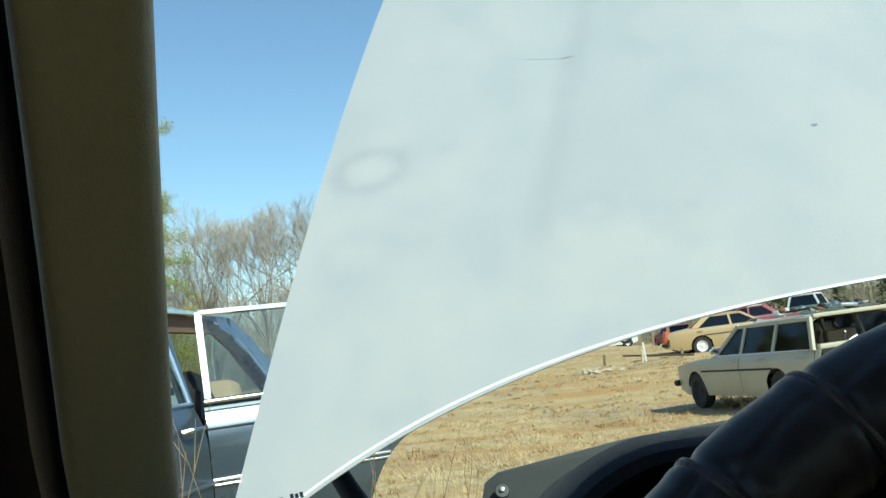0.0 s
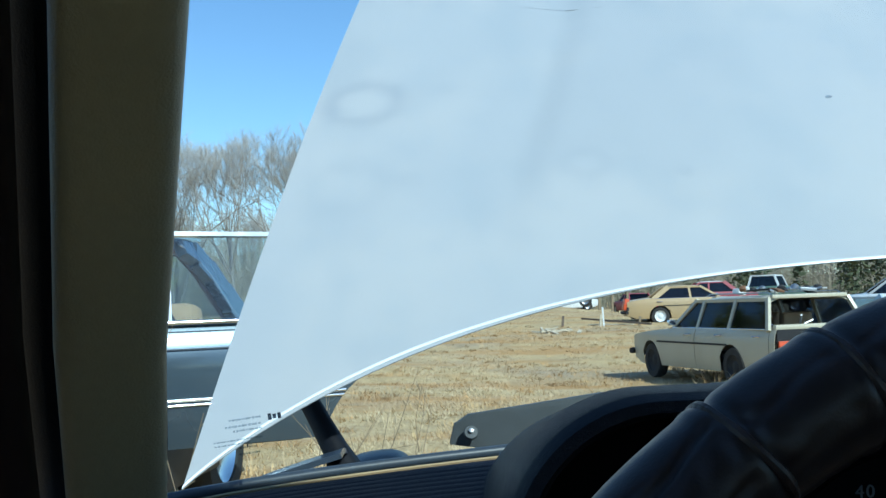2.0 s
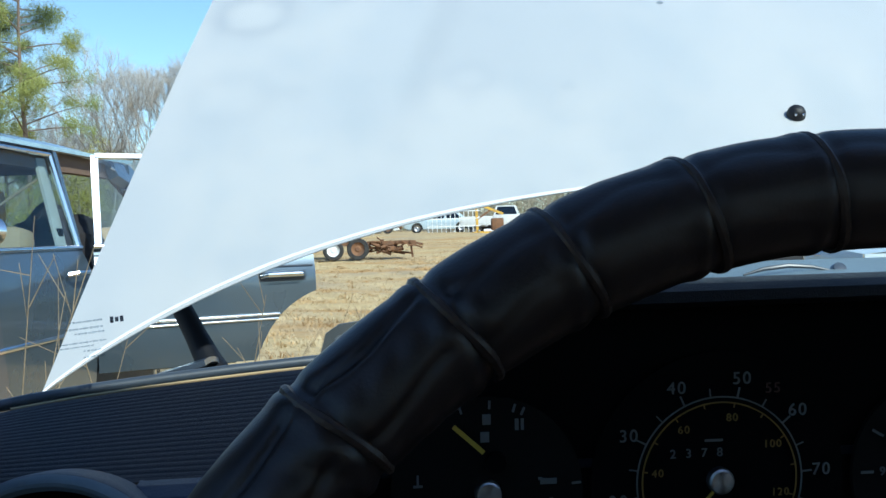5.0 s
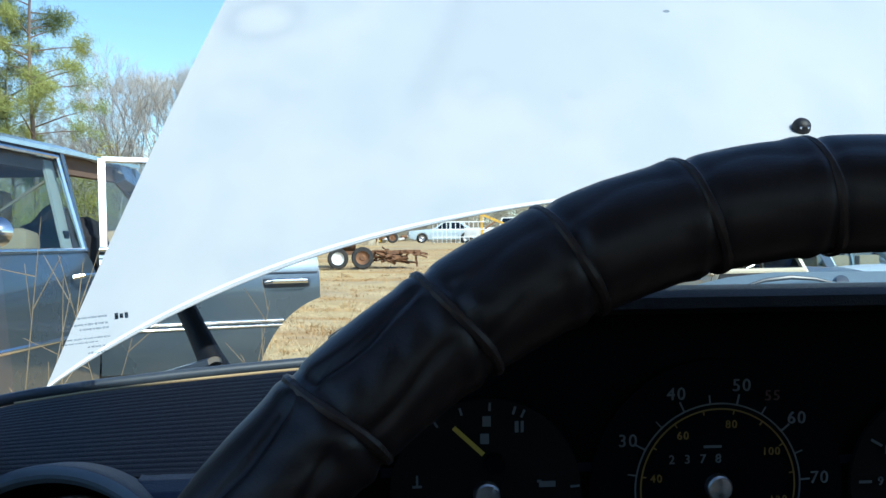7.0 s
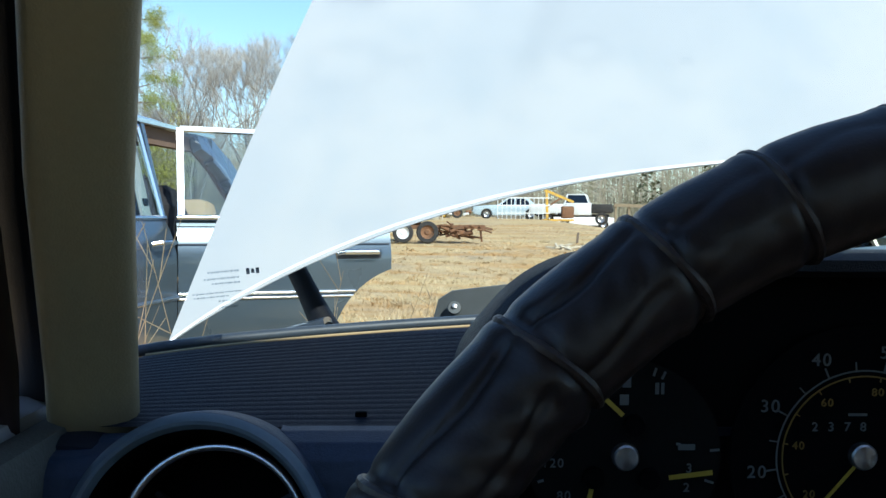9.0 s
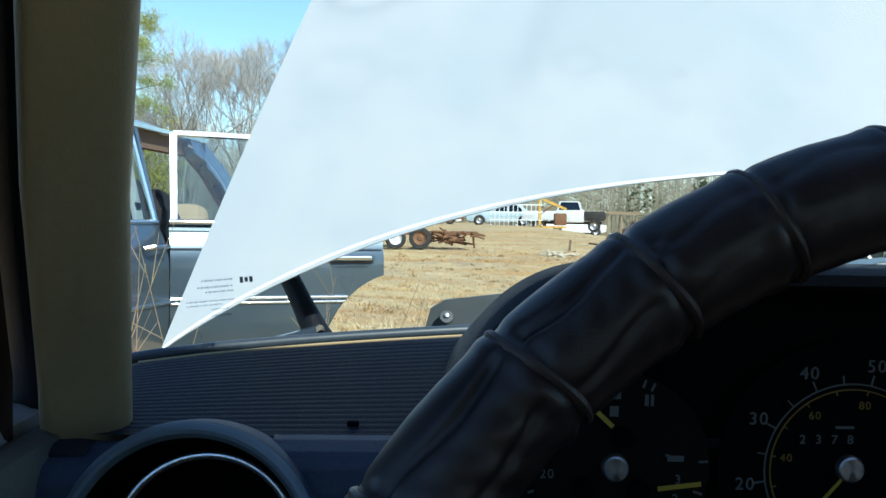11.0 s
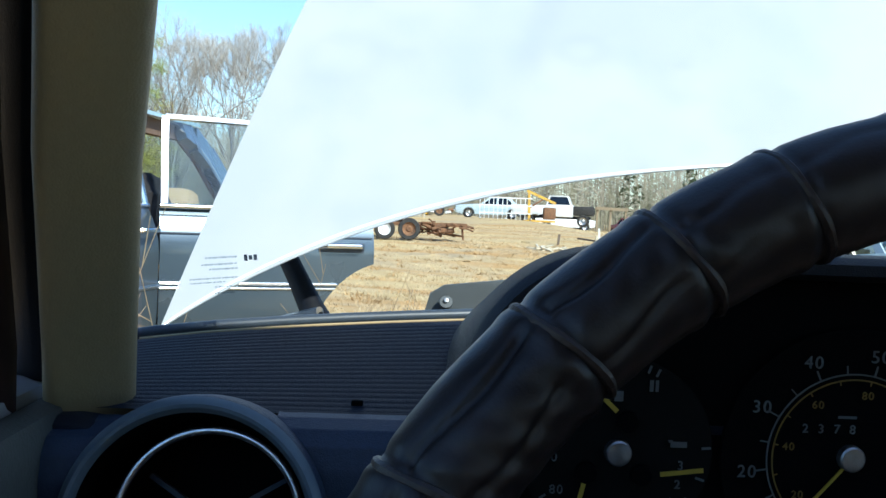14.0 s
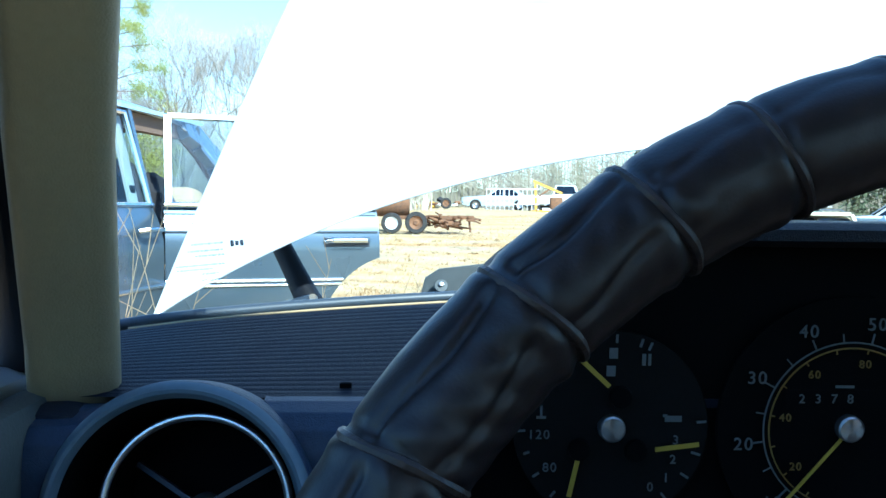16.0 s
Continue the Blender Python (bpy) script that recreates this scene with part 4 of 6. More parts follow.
for x, z, w, h in ((-0.0335, 0.0050, 0.0045, 0.0012), (-0.0335, 0.0080, 0.0010, 0.005), (-0.001, 0.0275, 0.0042, 0.0050), (0.000, 0.0360, 0.0040, 0.0050), (0.0145, 0.0330, 0.0018, 0.0055), (0.0172, 0.0330, 0.0014, 0.0055), (0.0295, 0.0045, 0.0080, 0.0028), (0.0255, 0.006, 0.002, 0.0012)):
    bm = box((0, 0, 0), (w, h, 0.0004))
    bmesh.ops.transform(bm, matrix=on_face(A, x, z, 0.0011), verts=bm.verts)
    part("symbol", bm, "dial_white", cluster, smooth=False)
for px, pz, ang, r0, r1 in ((0.004, 0.0150, 137, 0.008, 0.0275), (-0.0150, -0.0105, 258, 0.004, 0.023), (0.012, -0.0110, 7, 0.009, 0.030)):
    bm = box(((r0 + r1) / 2, 0, 0), (r1 - r0, 0.0022, 0.0006))
    bmesh.ops.transform(bm, matrix=on_face(A, px, pz, 0.003, ang), verts=bm.verts)
    part("needle", bm, "needle_yellow", cluster, smooth=False)
    part("needle_pivot", lathe([(0, 0.003), (0.005, 0.003), (0.0055, 0)], 18, on_face(A, px, pz, 0.0005)), "gauge_black", cluster)
for k in range(12):
    mark("tick", FACE["c"], 30 * k, 0.036, 0.0425, 0.0013, "dial_white")
for k in (8, 9, 10):
    a = radians(90 - 30 * k)
    digits(str(k), 0.0062, FACE["c"], 0.0315 * math.cos(a), 0.0315 * math.sin(a), "dial_white")
for ang, r in ((60, 0.024), (-40, 0.034)):
    mark("clock_hand", FACE["c"], ang, -0.004, r, 0.0016, "dial_white", 0.003)

# ---- steering wheel ----
WC, WT, WR = Vector((-0.3996, 0.1855, 0.7714)), 18.1, 0.2236
wheel = thing("steering_wheel", "dark steering wheel with a laced leather cover", "steering wheel", Matrix.Translation(WC) @ pose(0, 0, 0, 90 - WT))
LACES = [16.0, 28.0, 40.0, 51.0, 62.0, 73.0, 84.0, 94.5, 103.8, 113.8, 122.9, 133.0, 145.3, 156.0, 167.0, 178.0, 190.0, 202.0]


def rim_radius(deg, bd):
    """Thickness of the wrapped rim: pinched at each lace, padded between, with a sewn groove and crumpled pleats inside it."""
    before = max([lc for lc in LACES if lc <= deg], default=None)
    after = min([lc for lc in LACES if lc > deg], default=None)
    a = radians(deg)
    r = 1 + 0.014 * noise.noise((math.cos(a) * 9, math.sin(a) * 9, 2))
    if before is None or after is None:
        return 0.0166 * r
    span = after - before
    f, k = (deg - before) / span, LACES.index(before)
    near = min(deg - before, after - deg)
    r += 0.012 * math.sin(math.pi * f) - 0.055 * math.exp(-(near / 0.55) ** 2) + 0.040 * math.exp(-((deg - before - 1.3) / 0.7) ** 2)
    groove = 60 + 6 * math.sin(math.tau * f + k) + 5 * math.sin(k * 2.3)
    r -= (0.03 + 0.09 * smooth(118, 132, deg)) * math.exp(-((bd - groove) / 5.5) ** 2) * smooth(0.04, 0.2, f)
    inner = smooth(groove + 4, groove + 26, bd) * (1 - smooth(165, 200, bd))
    wave = (f * (3.0 + k % 3 * 0.7) + (bd - groove) / 58.0 * (1 if k % 2 else -1) + 0.37 * k) % 1.0
    worn = 0.15 + 0.85 * smooth(117, 130, deg)
    r += worn * inner * 0.060 * (0.55 - abs(2 * wave - 1) ** 1.3) * (0.7 + 0.4 * math.sin(k * 1.7))
    r -= worn * 0.07 * math.exp(-((bd - 118 - 8 * math.sin(k + 5 * f)) / 5.0) ** 2) * smooth(0.05, 0.25, f)
    return 0.0166 * r * (1 + 0.006 * noise.noise((math.cos(a) * 40, math.sin(a) * 40, bd / 22)))


NR, NS = 960, 90
verts, faces = [], []
for i in range(NR):
    a = i / NR * math.tau
    for k in range(NS):
        bq = k / NS * math.tau
        r = rim_radius(math.degrees(a), math.degrees(bq))
        verts.append(((WR + r * math.cos(bq)) * math.cos(a), (WR + r * math.cos(bq)) * math.sin(a), r * math.sin(bq)))
        faces.append((i * NS + k, (i + 1) % NR * NS + k, (i + 1) % NR * NS + (k + 1) % NS, i * NS + (k + 1) % NS))
rim_mesh = bpy.data.meshes.new("rim")
rim_mesh.from_pydata(verts, [], faces)
rim_mesh.materials.append(M["speckled_leather"])
rim_mesh.polygons.foreach_set("use_smooth", [True] * len(rim_mesh.polygons))
rim = tagged(new("rim", rim_mesh), "rim wrapped in crumpled, worn dark leather")
rim.parent = wheel
for i, lc in enumerate(LACES):
    a = radians(lc)
    c, t = Vector((WR * math.cos(a), WR * math.sin(a), 0)), Vector((-math.sin(a), math.cos(a), 0))
    rad = Vector((math.cos(a), math.sin(a), 0))
    loop = [c + (rad * math.cos(q) + Vector((0, 0, 1)) * math.sin(q)) * 0.0160 + t * (0.0030 * math.sin(q + 1) + 0.0004 * math.sin(3 * q + i)) for q in [k / 32 * math.tau for k in range(32)]]
    part("lace", tube(loop, [0.0016 + 0.0002 * math.sin(5 * k + i) for k in range(32)], 8, True), "lace_leather", rim)
part("hub_pad", box((0, -0.02, -0.035), (0.20, 0.13, 0.05), 0.025), "black_plastic", wheel)
for sx in (-1, 1):
    part("spoke", beam((0.08 * sx, -0.03, -0.035), (0.200 * sx, -0.055, -0.004), 0.045, 0.018), "black_plastic", wheel)
    part("spoke", beam((0.06 * sx, -0.07, -0.035), (0.120 * sx, -0.170, -0.004), 0.045, 0.018), "black_plastic", wheel)
part("column", lathe([(0.035, -0.04), (0.035, -0.24), (0.0, -0.25)], 20), "black_plastic", wheel)


# ================= vehicles outside =================
def add_wheel(parent, x, y, side, r=0.315, w=0.18, hub="chrome", tyre="rubber"):
    m = Matrix.Translation((x, y, r)) @ pose(0, 0, 0, -90 * side)
    t = part("tyre", lathe([(r * 0.60, -w / 2), (r * 0.93, -w / 2), (r, -w * 0.3), (r, w * 0.3), (r * 0.93, w / 2), (r * 0.62, w / 2), (r * 0.60, w * 0.4)], 28, m), tyre, parent)
    part("wheel_rim", lathe([(0, w * 0.30), (r * 0.18, w * 0.34), (r * 0.30, w * 0.22), (r * 0.52, w * 0.30), (r * 0.61, w * 0.44), (r * 0.61, -w * 0.3)], 28, m), hub, t)


def old_car(name, label, at, paint, L=4.72, W=1.79, H=1.42, wagon=False, glass_mat="dark_glass", hub="dull_steel", roof=None, wheels=True, detail=1):
    """A 1970s saloon or estate; x is its length (front +), y its left."""
    c = thing(name, label, "car", at)
    fx, rx, belt, sill = L * 0.325, -L * 0.268, 0.90, 0.24
    n = 64
    x1, x2 = L * 0.155, L * 0.02            # windscreen base and top
    x3, x4 = (-L * 0.43, -L * 0.475) if wagon else (-L * 0.20, -L * 0.315)

    def half(x):
        q = abs(2 * x / L)
        return W / 2 * (1 - 0.10 * q ** 5)

    def top(x):
        if x > x1:
            return belt - 0.02 - 0.13 * ((x - x1) / (L / 2 - x1)) ** 1.6
        if x < x4 and not wagon:
            return belt + 0.02 - 0.10 * ((x4 - x) / (L / 2 + x4)) ** 1.5
        return belt

    def low(x):
        z = sill + 0.10 * smooth(L * 0.42, L * 0.5, abs(x))
        for w in (fx, rx):
            d = abs(x - w)
            if d < 0.37:
                z = max(z, 0.30 + math.sqrt(max(0, 0.37 ** 2 - d * d)))
        return z

    xs = sorted({-L / 2 + L * k / n for k in range(n + 1)} | {w + s for w in (fx, rx) for s in (-0.371, 0.371, -0.33, 0.33)})
    for side in (-1, 1):
        def skin(u, v):
            x = xs[round(u * (len(xs) - 1))]
            zb, zt = low(x), top(x)
            z = zb + (zt - zb) * v
            bulge = 1 - 0.06 * (1 - min(1, (z - 0.2) / 0.35)) ** 2 - 0.075 * max(0, (z - 0.72) / 0.2) ** 2
            return Vector((x, side * half(x) * bulge, z))
        part("side_panel", grid(len(xs) - 1, 9, skin, 0.006), paint, c)

    def lid(a, b, k, name2):
        def f(u, v):
            x = a + (b - a) * u
            h = half(x) * 0.926
            y = -h + 2 * h * v
            return Vector((x, y, top(x) + 0.035 * (1 - (y / h) ** 2)))
        part(name2, grid(k, 10, f, 0.006), paint, c)
    lid(x1, L / 2, 8, "bonnet")
    if not wagon:
        lid(-L / 2, x4, 8, "boot_lid")
    for s, x in ((1, L / 2), (-1, -L / 2)):
        zt = top(x)
        part("end_panel", poly([Vector((x, -half(x) * 0.95, 0.36)), Vector((x, half(x) * 0.95, 0.36)), Vector((x, half(x) * 0.93, zt)), Vector((x, -half(x) * 0.93, zt))], 0.02, (-s, 0, 0)), paint if not (wagon and s < 0) else "black_plastic", c)
        bp = [Vector((x + s * (0.10 - 0.10 * abs(k / 6) ** 4), k / 6 * W * 0.49, 0.46)) for k in range(-6, 7)]
        part("bumper", tube(bp, 0.055, 8), "rubber" if detail else "chrome", c)
        for yy in (-1, 1):
            part("lamp", box((x + s * 0.01, yy * half(x) * 0.74, 0.66), (0.05, 0.30, 0.15), 0.015), "chrome" if s > 0 else "orange_lamp", c)
    part("underside", box((0, 0, 0.30), (L * 0.9, W * 0.78, 0.14), 0.02), "rubber", c)
    # roof, pillars, glass
    hb, hr, rz = W / 2 * 0.915, W / 2 * 0.74, H - 0.035

    def roof_f(u, v):
        x = x2 + 0.03 + (x3 - x2 - 0.06) * u
        y = -hr + 2 * hr * v
        e = 1 - (2 * v - 1) ** 2
        return Vector((x, y, rz - 0.05 + 0.06 * min(1, e * 2.2) ** 0.6 - 0.05 * (2 * u - 1) ** 4))
    part("roof", grid(14, 14, roof_f, 0.012), roof or paint, c)
    xb = (x1 + x4) * 0.5 + (0.14 if not wagon else 0.62)
    posts = [(x1, x2), (xb, xb - 0.04)] + ([(xb - 1.0, xb - 1.02)] if wagon else []) + [(x4, x3)]
    for side in (-1, 1):
        lo, hi = Vector((0, side * hb, belt)), Vector((0, side * hr, rz - 0.06))
        for k, (a, b) in enumerate(posts):
            wide = 0.16 if (k == len(posts) - 1 and not wagon) else 0.07
            part("pillar", beam(lo + Vector((a, 0, -0.02)), hi + Vector((b, 0, 0.02)), 0.05, wide, (1, 0, 0)), paint, c)
        part("roof_rail", beam(hi + Vector((x2, 0, 0)), hi + Vector((x3, 0, 0)), 0.05, 0.05), paint, c)
        for (a, b), (a2, b2) in zip(posts, posts[1:]):
            g = part("side_window", poly([lo + Vector((a, 0, 0)), lo + Vector((a2, 0, 0)), hi + Vector((b2, 0, 0)), hi + Vector((b, 0, 0))], 0.004, (0, -side, 0)), glass_mat, c, smooth=False)
            if detail:
                ch = bmesh.new()
                add_tube(ch, [lo + Vector((a - 0.03, side * 0.012, 0.005)), lo + Vector((a2 + 0.03, side * 0.012, 0.005))], 0.011, 8)
                part("window_trim", ch, "chrome", g)
                part("handle", tube([(a2 + 0.12, side * half(0), 0.80), (a2 + 0.14, side * (half(0) + 0.02), 0.802), (a2 + 0.28, side * (half(0) + 0.02), 0.802), (a2 + 0.30, side * half(0), 0.80)], 0.013, 8), "chrome", c)
                gap = [Vector((a2, side * (half(a2) * (1 - 0.06 * (1 - min(1, (z - 0.2) / 0.35)) ** 2 - 0.075 * max(0, (z - 0.72) / 0.2) ** 2) - 0.0005), z)) for z in (0.30, 0.45, 0.6, 0.75, 0.82, 0.88)]
                if abs(a2 - rx) > 0.4:
                    part("door_gap", tube(gap, 0.0045, 5), "rubber", c)
        if detail:
            part("side_trim", beam((fx - 0.3, side * (half(0) + 0.002), 0.66), (rx + 0.1, side * (half(0) + 0.002), 0.66), 0.014, 0.03), "rubber", c)
            part("door_mirror", box((x1 - 0.12, side * (hb + 0.09), belt + 0.09), (0.06, 0.15, 0.09), 0.02), "chrome", c)
    for (a, b), nm in (((x1, x2), "windscreen"), ((x4, x3), "rear_window")):
        if wagon and nm == "rear_window":
            continue
        part(nm, poly([(a, -hb * 0.95, belt), (a, hb * 0.95, belt), (b, hr * 0.97, rz - 0.05), (b, -hr * 0.97, rz - 0.05)], 0.004, (-1, 0, 0.2)), glass_mat, c, smooth=False)
    part("cabin_floor", box(((x1 + x4) / 2, 0, 0.48), (x1 - x4, W * 0.8, 0.05), 0.01), "cloth_dark", c)
    for x in (0.05, -0.85):
        for y in (-0.38, 0.38):
            part("seat_back", box((x - 0.25, y, 0.82), (0.16, 0.52, 0.60), 0.05), "tan_seat", c)
    if wheels:
        for x in (fx, rx):
            for side in (-1, 1):
                add_wheel(c, x, side * (W / 2 - 0.13), side, hub=hub)
    return c


def stand(x, y, yaw, dz=0.0):
    return pose(x, y, gz(x, y) + dz, 0, 0, yaw)


# ---- dark grey saloon parked alongside, facing the other way, with a rear door open ----
NX, NY = -2.52, 4.19                      # its middle; its left flank faces us
near = thing("grey_saloon", "dark grey old saloon parked alongside with its rear door wide open", "car", pose(NX, NY, 0, 0, 0, -98))
NL, NW = 4.7, 1.77
nb, nfx, nrx = 0.955, 1.45, -1.30
D0, D1 = -1.27, -0.36                     # rear door opening along the length (x is forwards)


def near_half(x):
    return NW / 2 * (1 - 0.10 * abs(2 * x / NL) ** 5)


def near_low(x):
    z = 0.25
    for w in (nfx, nrx):
        d = abs(x - w)
        if d < 0.38:
            z = max(z, 0.31 + math.sqrt(0.38 ** 2 - d * d))
    return z


def near_skin(side, a, b, n):
    def f(u, v):
        x = a + (b - a) * u
        zb = near_low(x)
        zt = nb - 0.10 * smooth(1.0, 2.35, x) - 0.06 * smooth(1.35, 2.35, -x)
        z = zb + (zt - zb) * v
        bulge = 1 - 0.055 * (1 - min(1, (z - 0.2) / 0.35)) ** 2 - 0.07 * max(0, (z - 0.76) / 0.2) ** 2
        return Vector((x, side * near_half(x) * bulge, z))
    return grid(n, 14, f, 0.006)


part("front_wing", near_skin(1, 0.72, 2.35, 30), "grey_paint", near)
fd = part("front_door", near_skin(1, -0.345, 0.71, 16), "grey_paint", near, "closed dark grey front door with chrome trims")
part("rear_wing", near_skin(1, -2.35, D0 + 0.005, 22), "grey_paint", near)
part("far_flank", near_skin(-1, -2.35, 2.35, 60), "grey_paint", near)
# Made tall and black: the shadow below the door is in its colour.
part("sill", box((-0.73, NW / 2 - 0.08, 0.345), (0.84, 0.10, 0.23), 0.02), "black_plastic", near, "sill under the open door, blackened for the shadow there")
part("sill_end", box((-1.165, NW / 2 - 0.08, 0.345), (0.02, 0.095, 0.22), 0.006), "dry_boards", near, "brown rusted end of the sill")
for a, b, nm in ((0.78, 2.35, "bonnet"), (-2.35, -1.55, "boot_lid")):
    part(nm, grid(10, 12, lambda u, v: Vector((a + (b - a) * u, near_half(a + (b - a) * u) * 0.93 * (2 * v - 1),
         nb - 0.10 * smooth(1.0, 2.35, a + (b - a) * u) - 0.06 * smooth(1.35, 2.35, -(a + (b - a) * u)) + 0.03 * (1 - (2 * v - 1) ** 2))), 0.006), "grey_paint", near)
nhb, nhr, nrz = NW / 2 * 0.925, NW / 2 * 0.80, 1.375


def near_roof(u, v):
    x = 0.28 - 1.62 * u
    y = -nhr + 2 * nhr * v
    return Vector((x, y, nrz + 0.085 * min(1, (1 - (2 * v - 1) ** 2) * 1.6) ** 0.7 - 0.045 * (2 * u - 0.8) ** 4))


part("roof", grid(18, 18, near_roof, 0.012), "grey_paint", near)
part("roof_lining", grid(10, 10, lambda u, v: near_roof(u, 0.05 + 0.9 * v) - Vector((0, 0, 0.03)), 0.004), "brown_lining", near, "brown roof lining")
for side in (-1, 1):
    lo, hi = (lambda x: Vector((x, side * nhb, nb - 0.01))), (lambda x: Vector((x, side * nhr, nrz - 0.005)))
    for a, b, w in ((0.80, 0.30, 0.06), (-0.345, -0.365, 0.035)):
        part("pillar", beam(lo(a), hi(b), 0.024, w, (1, 0, 0)), "grey_paint", near)
    arc = [(lo(-1.72), 0.20), (lo(-1.60).lerp(hi(-1.40), 0.30), 0.17), (lo(-1.52).lerp(hi(-1.28), 0.60), 0.14), (lo(-1.40).lerp(hi(-1.14), 0.82), 0.12), (hi(-1.04) - Vector((0, 0, 0.035)), 0.09)]
    cp = bmesh.new()
    for (p, w), (q, w2) in zip(arc, arc[1:]):
        add_beam(cp, p, q + (q - p) * 0.02, 0.05, w, (1, 0, 0))
    part("rear_pillar", cp, "grey_paint", near)
    part("rear_pillar_trim", tube([p + Vector((w * 0.5 + 0.01, side * 0.02, 0)) for p, w in arc], 0.008, 6), "chrome", near)
    part("pillar_lining", tube([p + Vector((w * 0.5 + 0.03, -side * 0.05, 0)) for p, w in arc], 0.013, 6), "brown_lining", near)
    part("roof_side_lining", beam(hi(0.28) + Vector((0, -side * 0.05, -0.045)), hi(-1.15) + Vector((0, -side * 0.05, -0.045)), 0.05, 0.075), "brown_lining", near, "brown lining of the roof rail")
    part("gutter", beam(hi(0.30) + Vector((0, side * 0.014, 0.004)), hi(-1.30) + Vector((0, side * 0.014, 0.004)), 0.012, 0.018), "chrome", near)
    if side < 0:
        part("side_window", poly([lo(0.75), lo(-1.5), hi(-1.25), hi(0.28)], 0.004, (0, 1, 0)), "car_glass", near, smooth=False)
        part("belt_trim", beam(lo(0.8), lo(-1.6), 0.02, 0.02), "chrome", near)
lo, hi = (lambda x, o=0.0: Vector((x, nhb + o, nb))), (lambda x, o=0.0: Vector((x, nhr + o, nrz - 0.03)))
part("pillar_trim", beam(lo(-0.26, -0.035), hi(-0.315, -0.035), 0.012, 0.085, (1, 0, 0)), "cream_trim", near, "cream inner trim of the middle pillar")
part("belt_anchor", box((-0.275, nhb - 0.05, 1.02), (0.05, 0.02, 0.035), 0.008), "black_plastic", near)
gl = part("window_glass", poly([lo(0.72), lo(-0.33), hi(-0.35), hi(0.28)], 0.004, (0, -1, 0)), "car_glass", fd, smooth=False)
fr = bmesh.new()
add_tube(fr, [lo(0.74, 0.01), hi(0.30, 0.012), hi(-0.31, 0.012), lo(-0.315, 0.012)], 0.012, 8)
part("window_frame", fr, "chrome", fd, "bright chrome window frame")
part("belt_trim", tube([lo(0.9, 0.012), lo(-0.345, 0.012)], 0.011, 12), "chrome", fd)
part("door_handle", tube([(-0.06, NW / 2 + 0.004, 0.85), (-0.08, NW / 2 + 0.035, 0.855), (-0.24, NW / 2 + 0.035, 0.855), (-0.26, NW / 2 + 0.004, 0.85)], 0.011, 8), "chrome", fd, "chrome door handle")
part("side_strip", tube([(2.0, NW / 2 - 0.010, 0.615), (-0.345, NW / 2, 0.615)], 0.012, 12), "chrome", near)
mir = part("door_mirror", lathe([(0, 0.024), (0.04, 0.020), (0.050, 0.0), (0.04, -0.016), (0.016, -0.04), (0, -0.044)], 24, Matrix.Translation((0.66, NW / 2 + 0.06, 1.02)) @ pose(0, 0, 0, 0, -95)), "chrome", near, "round chrome door mirror")
part("mirror_stalk", tube([(0.64, NW / 2 - 0.04, 0.955), (0.63, NW / 2 + 0.04, 1.0)], 0.012, 8), "chrome", mir)
part("belt_seat", tube([(-0.27, NW / 2 - 0.20, 1.24), (0.10, NW / 2 - 0.22, 1.10), (0.45, NW / 2 - 0.24, 0.93)], 0.006, 6), "dry_stalk", near, "pale seat belt strap")
for (a, b), nm in (((0.80, 0.30), "windscreen"), ((-1.66, -1.32), "rear_window")):
    part(nm, poly([(a, -nhb * 0.95, nb), (a, nhb * 0.95, nb), (b, nhr * 0.97, nrz), (b, -nhr * 0.97, nrz)], 0.004, (-1, 0, 0.2)), "car_glass", near, smooth=False)
part("cabin_floor", box((-0.4, 0, 0.36), (2.4, 1.5, 0.06), 0.01), "cloth_dark", near)
for y in (-0.38, 0.38):
    part("front_seat_back", box((-0.24, y, 0.74), (0.16, 0.52, 0.62), 0.05, pose(0, 0, 0, 0, -10).to_3x3()), "tan_seat", near, "tan front seat back")
    part("front_headrest", box((-0.33, y, 1.13), (0.10, 0.26, 0.16), 0.04), "tan_seat", near)
part("rear_seat_back", box((-1.30, 0, 0.76), (0.20, 1.40, 0.58), 0.06, pose(0, 0, 0, 0, -12).to_3x3()), "tan_seat", near, "tan rear bench back")
part("rear_cushion", box((-1.0, 0, 0.52), (0.55, 1.40, 0.22), 0.06), "tan_seat", near)
for x in (nfx, nrx):
    for side in (-1, 1):
        add_wheel(near, x, side * (NW / 2 - 0.13), side, hub="chrome")
for s in (1, -1):
    part("bumper", tube([Vector((s * (2.42 - 0.10 * abs(k / 6) ** 4), k / 6 * NW * 0.49, 0.46)) for k in range(-6, 7)], 0.055, 8), "chrome", near)
    part("end_panel", box((s * 2.33, 0, 0.62), (0.03, NW * 0.84, 0.46), 0.01), "grey_paint", near)

# a dark bundle of cloth lies in the open doorway, on the rear seat
bundle = bmesh.new()
bmesh.ops.create_uvsphere(bundle, u_segments=28, v_segments=18, radius=1.0)
for v in bundle.verts:
    q = v.co.copy()
    k = 1 + 0.22 * noise.noise(q * 2.3) + 0.10 * noise.noise(q * 6.1)
    v.co = Vector((q.x * 0.20, q.y * 0.24, max(-0.62, q.z) * 0.27)) * k
sack = tagged(part("cloth_bundle", bundle, "black_cloth", None, "crumpled black cloth bundle on a rear car seat"), category="bundle")
sack.matrix_world = near.matrix_world @ Matrix.Translation((-0.62, 0.60, 0.86))

